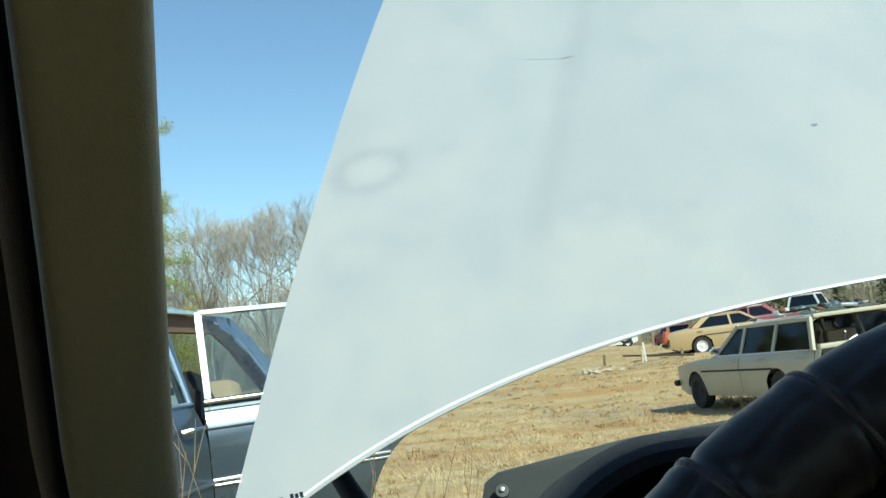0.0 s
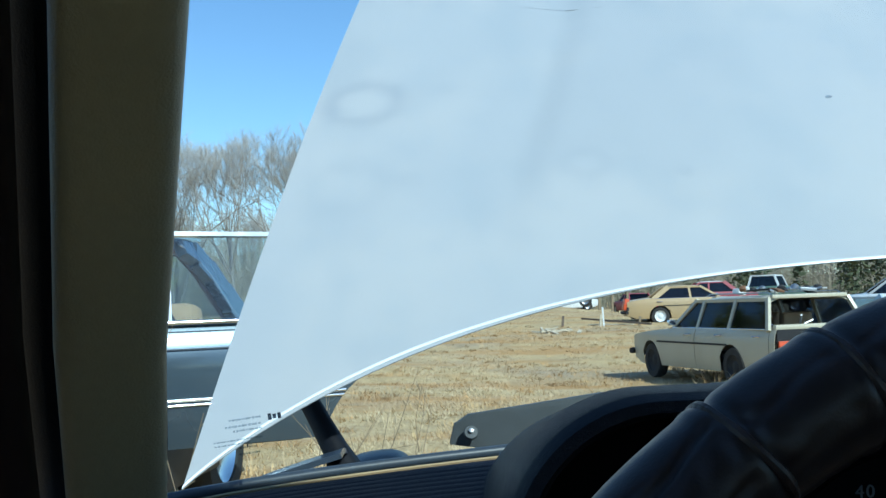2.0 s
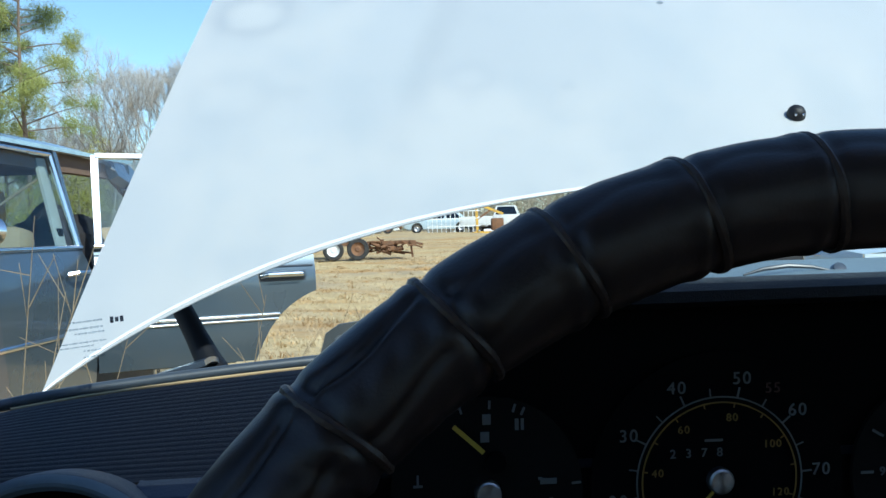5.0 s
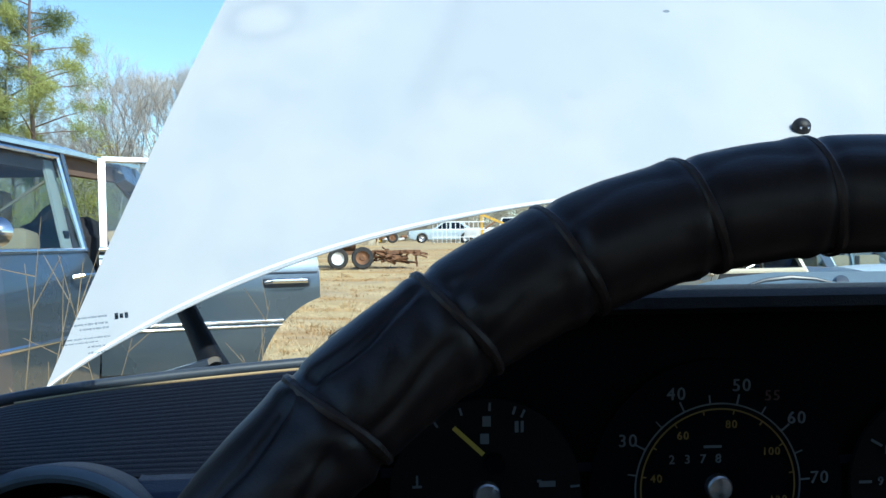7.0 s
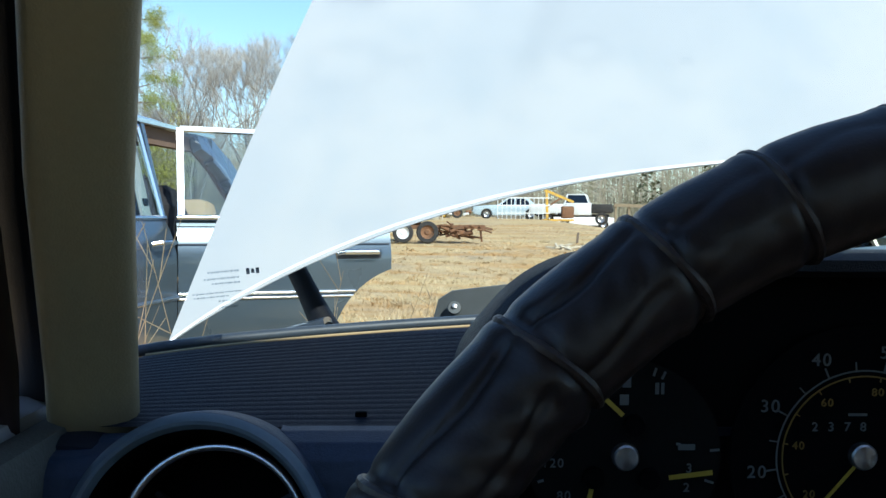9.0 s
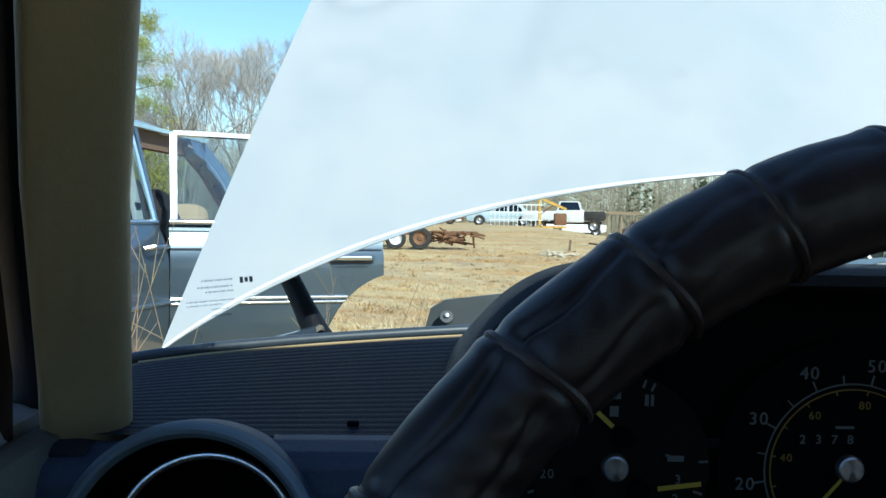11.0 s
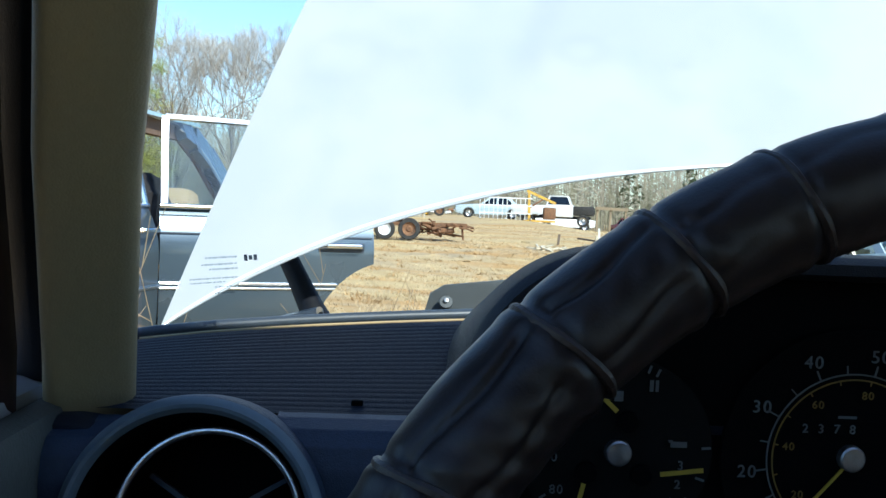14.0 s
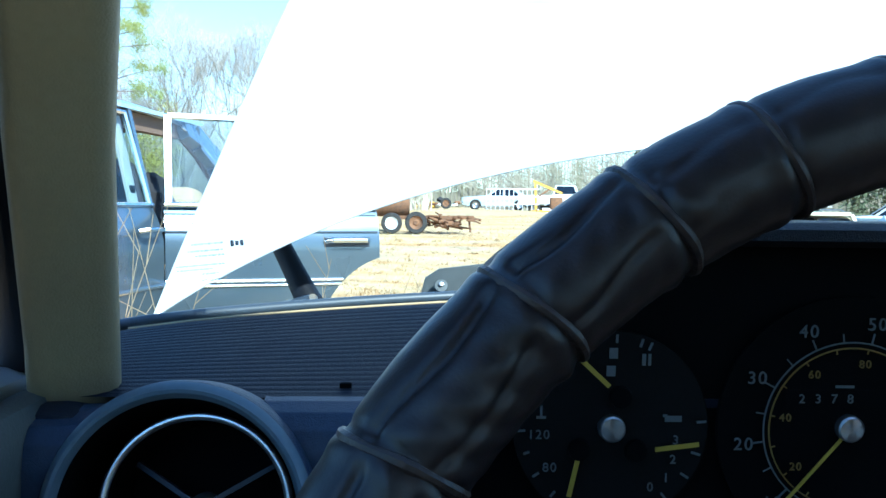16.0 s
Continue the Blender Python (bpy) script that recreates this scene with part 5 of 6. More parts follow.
# the open rear door hangs on the middle pillar
HING = Vector((-0.37, NW / 2 - 0.005, 0))
rd = new("rear_door")
rd.parent = near
tagged(rd, "open rear door with a bright chrome window frame and wheel-arch cut-out")
rd.matrix_local = Matrix.Translation(HING) @ pose(0, 0, 0, 0, 0, -60)
DL = 0.98


def door_skin(u, v):
    x = -DL * u
    zb = 0.42
    d = 1.10 - DL * u
    if d < 0.42:
        zb = max(zb, 0.32 + math.sqrt(0.42 ** 2 - d * d))
    z = zb + (nb - zb) * v
    bulge = -0.05 * (1 - min(1, (z - 0.2) / 0.35)) ** 2 - 0.062 * max(0, (z - 0.76) / 0.2) ** 2
    return Vector((x, bulge, z))


part("door_shell", grid(30, 14, door_skin, 0.045), "grey_paint", rd)
tilt = 0.10
fr = bmesh.new()
ft = [(-0.02, -0.05, nb), (-0.03, -tilt - 0.05, nrz - 0.025), (-0.62, -tilt - 0.05, nrz - 0.03), (-0.86, -tilt * 0.6 - 0.05, 1.20), (-0.95, -0.06, nb)]
for a, b in zip(ft, ft[1:]):
    add_beam(fr, a, b, 0.020, 0.030, (0, 1, 0.2) if abs(a[2] - b[2]) < 0.1 else (1, 0, 0))
part("window_frame", fr, "chrome", rd, "bright chrome window frame")
part("quarter_bar", beam((-0.70, -0.055, nb), (-0.66, -tilt - 0.05, nrz - 0.03), 0.02, 0.02, (1, 0, 0)), "chrome", rd)
part("window_glass", poly([Vector(p) for p in ft], 0.004, (0, -1, 0)), "car_glass", rd, smooth=False)
part("belt_trim", tube([(0, -0.038, nb + 0.002), (-DL, -0.038, nb + 0.002)], 0.012, 12), "chrome", rd)
# Dark bars put the shade of the crease and belt groove on the shell.
part("crease_shade", beam((0, -0.007, 0.842), (-DL + 0.01, -0.007, 0.842), 0.010, 0.006), "shade_dark", rd)
part("groove_shade", beam((0, -0.040, 0.918), (-DL + 0.01, -0.040, 0.918), 0.010, 0.005), "shade_dark", rd)
ss = bmesh.new()
add_tube(ss, [(0, 0.004, 0.625), (-0.80, 0.004, 0.625)], 0.0075, 10), add_tube(ss, [(0, 0.004, 0.604), (-0.79, 0.004, 0.604)], 0.0065, 10)
part("side_strip", ss, "chrome", rd)
# A dark plate stands in for the shade in the handle's hollow.
part("recess_shade", box((-0.82, -0.001, 0.795), (0.22, 0.008, 0.045), 0.003), "shade_dark", rd)
part("door_handle", tube([(-0.72, 0.004, 0.80), (-0.74, 0.035, 0.805), (-0.90, 0.035, 0.805), (-0.92, 0.004, 0.80)], 0.014, 10), "chrome", rd, "chrome door handle")
part("door_card", box((-0.33, -0.062, 0.64), (0.56, 0.02, 0.46), 0.008), "door_card", rd)

# ---- other wrecks in the yard ----
WAGON_AT = stand(5.07, 17.0, 101.6, 0.0)
WAG = old_car("cream_estate", "faded cream estate car, tailgate missing, junk on its roof", WAGON_AT, "cream_paint", wagon=True, H=1.43, hub="rubber")
# roof clutter and junk in its open rear
rnd = random.Random(7)
for side in (-1, 1):
    part("roof_rail", tube([(-2.0, 0.58 * side, 1.40), (-1.9, 0.58 * side, 1.435), (-0.2, 0.58 * side, 1.445), (-0.05, 0.58 * side, 1.41)], 0.010, 6), "dull_steel", WAG)
part("tail_header", box((-2.06, 0, 1.375), (0.07, 1.26, 0.06), 0.02), "cream_paint", WAG)
part("load_sill", box((-2.30, 0, 0.93), (0.10, 1.52, 0.08), 0.03), "cream_paint", WAG)
rack = thing("roof_clutter", "low heap of grey and white scrap parts on a car roof", "scrap", WAGON_AT)
for k in range(26):
    x, y = rnd.uniform(-1.9, -0.5), rnd.uniform(-0.42, 0.42)
    turn = pose(0, 0, 0, rnd.uniform(-25, 25), rnd.uniform(-20, 20), rnd.uniform(0, 180)).to_3x3()
    mt = rnd.choice(["dull_steel", "rubber", "old_white", "rust", "dull_steel", "rubber"])
    if k % 3 == 0:
        part("scrap_pipe", tube([(x, y, 1.46), (x + rnd.uniform(-0.2, 0.2), y + rnd.uniform(-0.15, 0.15), 1.49), (x + rnd.uniform(-0.5, 0.5), y + rnd.uniform(-0.3, 0.3), 1.46 + rnd.uniform(0, 0.05))], rnd.uniform(0.010, 0.022), 8), mt, rack)
    elif k % 3 == 1:
        r = rnd.uniform(0.04, 0.075)
        part("scrap_lump", lathe([(0, -r * 0.6), (r * 0.8, -r * 0.5), (r, 0.2 * r), (r * 0.5, 0.7 * r), (0, 0.8 * r)], 12, Matrix.Translation((x, y, 1.435 + r)) @ turn.to_4x4()), mt, rack)
    else:
        part("scrap_block", box((x, y, 1.47), (rnd.uniform(0.10, 0.26), rnd.uniform(0.06, 0.14), rnd.uniform(0.03, 0.08)), 0.012, turn), mt, rack)
load = thing("boot_junk", "silvery pipes and dark scrap piled in an open car boot", "scrap", WAGON_AT)
for k in range(14):
    p = Vector((rnd.uniform(-2.15, -1.3), rnd.uniform(-0.55, 0.55), rnd.uniform(0.78, 1.0)))
    if k % 2:
        part("junk_pipe", tube([p, p + Vector((rnd.uniform(-0.3, 0.3), rnd.uniform(-0.3, 0.3), rnd.uniform(-0.05, 0.15)))], 0.016, 8), rnd.choice(["chrome", "dull_steel", "old_white"]), load)
    else:
        part("junk_box", box(p - Vector((0, 0, 0.08)), (0.3, 0.22, 0.2), 0.03, pose(0, 0, 0, rnd.uniform(-20, 20), rnd.uniform(-20, 20), rnd.uniform(0, 180)).to_3x3()), rnd.choice(["rubber", "rust", "cloth_dark"]), load)
part("junk_floor", box((-1.7, 0, 0.70), (1.1, 1.2, 0.04), 0.01), "cloth_dark", load)

BEI = old_car("beige_saloon", "weathered beige saloon with a loose red tail lamp", stand(9.60, 35.0, -8, -0.06), "beige_paint", H=1.36, hub="old_white", detail=1)
lamp = part("loose_tail_lamp", box((-2.40, -0.62, 0.74), (0.16, 0.34, 0.40), 0.04, pose(0, 0, 0, 0, 12, 8).to_3x3()), "orange_lamp", BEI, "loose orange-red tail lamp")
part("lamp_housing", box((-2.33, -0.62, 0.58), (0.10, 0.40, 0.14), 0.03), "rubber", lamp)
old_car("red_saloon", "dark red saloon with a white roof", stand(13.1, 46.0, 172, 0.30), "red_paint", roof="old_white", detail=0)
old_car("faded_red_saloon", "faded red saloon low in the grass", stand(15.6, 70.0, 96), "red_paint", detail=0)
old_car("white_saloon", "white saloon far off in the yard", stand(14.5, 55, 175), "old_white", detail=0)
old_car("pale_saloon", "pale blue-white saloon by the white rails", stand(5.6, 66, 178), "pale_blue", roof="old_white", detail=0)
old_car("cut_saloon", "white saloon with a dark front end", stand(11.0, 72, 8), "old_white", detail=0)
old_car("silver_saloon", "silver saloon parked beyond the estate", stand(14.6, 31, 160), "silver_paint", detail=0)
old_car("blue_saloon", "pale blue saloon with a white roof in a row of wrecks", stand(9.0, 20.5, 106, -0.10), "pale_blue", roof="old_white", glass_mat="car_glass", detail=1)


def pickup(name, label, at, paint, nose=None, roof=None):
    c = thing(name, label, "truck", at)
    part("cab", box((0.3, 0, 0.95), (1.7, 1.75, 0.75), 0.08), paint, c)
    part("cab_roof", box((0.25, 0, 1.83), (1.15, 1.45, 0.07), 0.03), roof or paint, c)
    for sx, tx in ((1.0, 0.80), (-0.45, -0.30)):
        for side in (-1, 1):
            part("cab_pillar", beam((sx, 0.80 * side, 1.30), (tx, 0.70 * side, 1.82), 0.07, 0.09, (1, 0, 0)), roof or paint, c)
    part("windscreen", poly([(1.02, -0.76, 1.31), (1.02, 0.76, 1.31), (0.82, 0.68, 1.80), (0.82, -0.68, 1.80)], 0.01, (-1, 0, 0)), "dark_glass", c, smooth=False)
    part("rear_window", poly([(-0.46, -0.76, 1.31), (-0.46, 0.76, 1.31), (-0.31, 0.68, 1.80), (-0.31, -0.68, 1.80)], 0.01, (1, 0, 0)), "dark_glass", c, smooth=False)
    for side in (-1, 1):
        part("side_window", poly([(1.0, 0.80 * side, 1.31), (-0.42, 0.80 * side, 1.31), (-0.28, 0.70 * side, 1.80), (0.80, 0.70 * side, 1.80)], 0.01, (0, -side, 0)), "dark_glass", c, smooth=False)
        part("bed_side", box((-1.55, 0.85 * side, 0.98), (2.0, 0.06, 0.55), 0.02), paint, c)
        for x in (1.75, -1.6):
            add_wheel(c, x, 0.75 * side, side, r=0.37, w=0.22, hub="dull_steel")
    part("nose", box((1.75, 0, 0.98), (1.3, 1.7, 0.55), 0.10), nose or paint, c)
    part("grille", box((2.41, 0, 0.92), (0.05, 1.3, 0.25), 0.02), "black_plastic", c)
    part("bed_floor", box((-1.55, 0, 0.74), (2.0, 1.66, 0.06), 0.01), paint, c)
    part("tailgate", box((-2.55, 0, 0.98), (0.06, 1.7, 0.5), 0.02), paint, c)
    part("chassis", box((0, 0, 0.55), (4.4, 0.9, 0.16), 0.03), "rubber", c)
    return c


pickup("green_pickup", "green pickup truck with a white-edged cab far across the yard", stand(17.0, 49, -34, 0.05), "green_paint", roof="old_white")
pickup("white_truck", "white truck with its dark bonnet hanging open", stand(9.2, 63, -12), "old_white", nose="rubber")

# rusty axle trailer with two wheels
ax = thing("axle_trailer", "rusty running gear of a trailer with one white wheel", "trailer", stand(-0.2, 33, 0))
add_wheel(ax, -0.72, -0.55, -1, r=0.33, w=0.2, hub="old_white")
add_wheel(ax, 0.05, -0.55, -1, r=0.35, w=0.24, hub="rust")
for y in (-0.35, 0.35):
    part("frame_rail", beam((-1.0, y, 0.50), (1.9, y * 0.7, 0.52), 0.10, 0.12), "rust", ax)
for x in (-0.72, 0.05):
    part("axle", tube([(x, -0.55, 0.34), (x, 0.55, 0.34)], 0.06, 8), "rust", ax)
for k in range(4):
    part("crossbar", beam((0.4 + 0.45 * k, -0.4, 0.54), (0.4 + 0.45 * k, 0.4, 0.54), 0.08, 0.08), "rust", ax)
for k in range(26):
    p = Vector((rnd.uniform(0.3, 1.9), rnd.uniform(-0.45, 0.4), rnd.uniform(0.12, 0.62)))
    q = p + Vector((rnd.uniform(-0.6, 0.6), rnd.uniform(-0.3, 0.3), rnd.uniform(-0.1, 0.1)))
    part("rusty_rod", tube([p, p.lerp(q, 0.5) + Vector((0, 0, rnd.uniform(-0.08, 0.10))), q], rnd.uniform(0.018, 0.05), 6), "rust", ax)
for k in range(7):
    p = Vector((rnd.uniform(0.35, 1.7), rnd.uniform(-0.4, 0.3), rnd.uniform(0.22, 0.55)))
    part("rusty_plate", box(p, (rnd.uniform(0.2, 0.5), rnd.uniform(0.15, 0.4), rnd.uniform(0.04, 0.16)), 0.02, pose(0, 0, 0, rnd.uniform(-25, 25), rnd.uniform(-25, 25), rnd.uniform(0, 180)).to_3x3()), "rust", ax)
part("drawbar_stand", tube([(1.75, 0, 0.55), (1.80, -0.1, 0.05)], 0.035, 6), "rust", ax)
part("rusty_tank", lathe([(0, -0.8), (0.42, -0.8), (0.45, -0.7), (0.45, 0.7), (0.42, 0.8), (0, 0.8)], 24, pose(-0.95, 0.3, 0.98, 0, 90, 0)), "rust", ax)

# white rail rack
rk = thing("white_rack", "white painted steel rail rack standing in the grass", "rack", stand(5.9, 61, 0))
for x in [-1.5 + 0.27 * k for k in range(12)]:
    part("upright", beam((x, -0.4 if k % 2 else 0, 0.0), (x, -0.4 if k % 2 else 0, 1.25), 0.038, 0.038, (1, 0, 0)), "old_white", rk)
for z in (0.35, 0.8, 1.25):
    part("rail", beam((-1.55, 0, z), (1.55, 0, z), 0.05, 0.05), "old_white", rk)
    part("rail", beam((-1.55, -0.7, z), (1.55, -0.7, z), 0.05, 0.05), "old_white", rk)
for x in (-1.5, 0, 1.5):
    part("foot", beam((x, -0.75, 0.05), (x, 0.05, 0.05), 0.06, 0.06), "old_white", rk)

# yellow hoist
ho = thing("yellow_hoist", "yellow workshop hoist with a slanted jib", "hoist", stand(7.9, 61, 0) @ Matrix.Scale(1.2, 4))
part("mast", beam((-0.45, 0, 0), (-0.5, 0, 1.55), 0.12, 0.12, (1, 0, 0)), "yellow_paint", ho)
part("jib", beam((-0.6, 0, 1.55), (0.85, 0, 0.95), 0.10, 0.12), "yellow_paint", ho)
part("ram", beam((-0.45, 0, 0.7), (0.2, 0, 1.15), 0.08, 0.08), "rust", ho)
for s in (-1, 1):
    part("leg", beam((-0.7, 0.35 * s, 0.06), (0.8, 0.45 * s, 0.06), 0.10, 0.10), "yellow_paint", ho)
part("engine_block", box((0.55, 0, 0.45), (0.6, 0.5, 0.6), 0.08), "rust", ho)

# heap of tyres and rusty parts left of the rack, posts by the beige saloon
hp = thing("scrap_heap", "heap of rusty scrap and an old tyre", "scrap", stand(1.6, 62, 0))
for k in range(10):
    p = Vector((rnd.uniform(-1.4, 1.4), rnd.uniform(-0.5, 0.5), rnd.uniform(0.1, 0.7)))
    part("scrap_piece", box(p, (rnd.uniform(0.3, 0.8), 0.3, rnd.uniform(0.1, 0.4)), 0.05, pose(0, 0, 0, rnd.uniform(-30, 30), rnd.uniform(-30, 30), rnd.uniform(0, 180)).to_3x3()), rnd.choice(["rust", "rust", "yellow_paint", "old_white", "rubber"]), hp)
add_wheel(hp, 0.4, -0.8, -1, r=0.33, hub="rust")
fx0, fy0 = 5.8, 34.0
fence = thing("rail_fence", "fallen dark rail and short weathered posts in the grass", "fence", pose(0, 0, 0))
for k, hgt, mt in ((1, 0.36, "pine_bark"), (2, 0.40, "dry_boards"), (3, 0.30, "dry_stalk")):
    x, y = fx0 + 1.15 * k - 2.2, fy0 - 0.5 * k
    part("post", beam((x, y, gz(x, y) - 0.1), (x + 0.05, y, gz(x, y) + hgt), 0.07, 0.07, (1, 0, 0)), mt, fence)
part("rail", beam((5.5, 34.0, gz(5.5, 34.0) + 0.22), (7.3, 31.9, gz(7.3, 31.9) + 0.10), 0.07, 0.06), "pine_bark", fence)
part("rail", beam((5.6, 33.4, gz(5.6, 33.4) + 0.05), (6.9, 32.6, gz(6.9, 32.6) + 0.05), 0.05, 0.04), "dry_boards", fence)
part("white_post", beam((6.03, 33.0, gz(6.03, 33) - 0.1), (6.00, 33.0, gz(6.03, 33) + 0.62), 0.05, 0.05, (1, 0, 0)), "old_white", fence, "white painted post")
frame_posts = thing("post_frame", "open frame of weathered wooden posts and a beam", "frame", stand(9.9, 50, 0))
for x in (-0.65, 0.0, 0.75):
    part("post", beam((x, 0, -0.1), (x + 0.03, 0, 1.35), 0.10, 0.10, (1, 0, 0)), "dry_stalk", frame_posts)
part("beam", beam((-0.75, -0.08, 1.28), (0.85, -0.08, 1.24), 0.08, 0.14), "dry_stalk", frame_posts)
dbm = bmesh.new()
for k in range(14):
    x, y = 4.2 + rnd.uniform(-0.7, 0.7), 31 + rnd.uniform(-0.8, 0.8)
    add_box(dbm, (x, y, gz(x, y) + 0.05), (rnd.uniform(0.15, 0.6), rnd.uniform(0.04, 0.12), 0.04), pose(0, 0, 0, 0, rnd.uniform(-12, 12), rnd.uniform(0, 180)).to_3x3())
tagged(part("broken_boards", dbm, "dry_boards", None, "pale broken boards lying in the dry grass", smooth=False), category="debris", kind="stuff")


# ================= plants =================
def limb(bm, p, d, length, r0, r1, rng, wander=0.10, lift=0.06, sides=3, n=3):
    """A tapering bent branch; returns its points."""
    pts, rad = [p.copy()], [r0]
    for k in range(n):
        d = (d + Vector((rng.gauss(0, wander), rng.gauss(0, wander), rng.gauss(0, wander * 0.5) + lift))).normalized()
        p = p + d * (length / n)
        pts.append(p.copy()), rad.append(r0 + (r1 - r0) * (k + 1) / n)
    add_tube(bm, pts, rad, sides)
    return pts, d


def bare_tree(seed, h, forks=3, spread=0.55):
    """A winter tree: stems that fork again and again to a rounded crown, each end a spray of fine twigs."""
    rng = random.Random(seed)
    t = thing("bare_tree", "leafless pale grey winter tree with a rounded crown", "tree", group="bare trees")
    trunk, boughs = bmesh.new(), bmesh.new()
    tips, faces = [], []

    def spray(p, d, n, reach):
        for m in range(n):
            o = p - d * reach * rng.uniform(0, 0.9)
            e = o + (d * 0.9 + Vector((rng.gauss(0, 0.55), rng.gauss(0, 0.55), rng.gauss(0.12, 0.4)))).normalized() * reach * rng.uniform(0.35, 1.0)
            i = len(tips)
            tips.extend((o + Vector((-0.0038, 0, 0)), o + Vector((0.0038, 0, 0)), e, o + Vector((0, -0.0038, 0)), o + Vector((0, 0.0038, 0))))
            faces.extend(((i, i + 1, i + 2), (i + 3, i + 4, i + 2)))

    def grow(p, d, length, r, depth):
        thick = depth > 3
        pts, e = limb(trunk if thick else boughs, p, d, length, r, r * 0.72, rng, 0.07, 0.015, 6 if thick else 3, 4 if thick else 2)
        if depth <= 2:
            spray(pts[-1], e, 11, length * 0.9)
        if depth == 0:
            spray(pts[-1], e, 12, length * 1.2)
            return
        a0 = rng.uniform(0, math.tau)
        kids = 3 if rng.random() < 0.45 else 2
        for k in range(kids):
            a = a0 + k * math.tau / kids + rng.uniform(-0.4, 0.4)
            side = e.orthogonal().normalized()
            side = side * math.cos(a) + e.cross(side) * math.sin(a)
            nd = (e + side * spread * rng.uniform(0.55, 1.15) + Vector((0, 0, 0.05))).normalized()
            start = pts[-1] if k else pts[-1].lerp(pts[-2], rng.uniform(0, 0.8))
            grow(start, nd, length * rng.uniform(0.68, 0.86), max(0.006, r * rng.uniform(0.58, 0.70)), depth - 1)
    for s in range(forks):
        a = s * math.tau / forks + rng.uniform(-0.5, 0.5)
        grow(Vector((0.12 * math.cos(a), 0.12 * math.sin(a), -0.3)), Vector((0.16 * math.cos(a), 0.16 * math.sin(a), 1)).normalized(), h * 0.30, h * 0.0085, 6)
    part("trunk", trunk, "bark", t)
    part("boughs", boughs, "bough_bark", t, smooth=False)
    me = bpy.data.meshes.new("twigs")
    me.from_pydata(tips, [], faces)
    me.materials.append(M["twig"])
    tw = new("twigs", me)
    tw.parent = t
    return t


trees = [bare_tree(100, 10.4, 3, 0.52), bare_tree(101, 9.6, 2, 0.40), bare_tree(102, 9.8, 2, 0.46), bare_tree(103, 9.4, 3, 0.50)]
rng = random.Random(5)
# the row behind the grey car, then a looser one further back
spots = [(-11.2, 50, 0.93, 0), (-8.4, 50.5, 0.95, 1), (-6.0, 51.5, 0.95, 2), (-14.1, 53, 0.80, 3), (-3.8, 52, 0.88, 0), (-1.4, 51, 0.90, 1), (-14.0, 37.5, 0.74, 2)]
for k in range(9):
    spots.append((-31 + 3.6 * k + rng.uniform(-0.9, 0.9), rng.uniform(57, 67), rng.uniform(0.60, 0.72), k % 4))
for k in range(4):
    spots.append((-16.8 - 3.6 * k, rng.uniform(46, 52), rng.uniform(0.62, 0.74), (k + 1) % 4))
used = set()
for x, y, s, k in spots:
    s *= 0.90
    m = stand(x, y, rng.uniform(0, 360)) @ Matrix.Scale(s, 4)
    if k in used:
        copy_thing(trees[k], m).scale = (s, s, s)
    else:
        trees[k].matrix_world = m
        used.add(k)


def thicket():
    """Low brown brush under the trees: thin slanting stems with twigs."""
    rng = random.Random(77)
    verts, faces = [], []

    def sliver(p, q, w):
        i = len(verts)
        verts.extend(((p[0] - w, p[1], p[2]), (p[0] + w, p[1] + w, p[2]), (q[0], q[1], q[2])))
        faces.append((i, i + 1, i + 2))
    for k in range(3600):
        x, y = rng.uniform(-34, 1), rng.uniform(53, 72)
        h = rng.uniform(2.2, 5.8) * (1 + 0.35 * noise.noise((x * 0.3, y * 0.3, 4)))
        z = gz(x, y) - 0.1
        tip = (x + rng.gauss(0, 0.35), y + rng.gauss(0, 0.3), z + h)
        sliver((x, y, z), tip, 0.018)
        for j in range(9):
            f = rng.uniform(0.2, 0.97)
            b = [(x, y, z)[c] + (tip[c] - (x, y, z)[c]) * f for c in range(3)]
            sliver(b, (b[0] + rng.gauss(0, 0.35), b[1] + rng.gauss(0, 0.3), b[2] + rng.uniform(0.1, 0.6)), 0.010)
    me = bpy.data.meshes.new("thicket")
    me.from_pydata(verts, [], faces)
    me.materials.append(M["thicket"])
    return tagged(new("thicket", me), "low brown leafless brush under the bare trees", "brush", kind="stuff")


thicket()


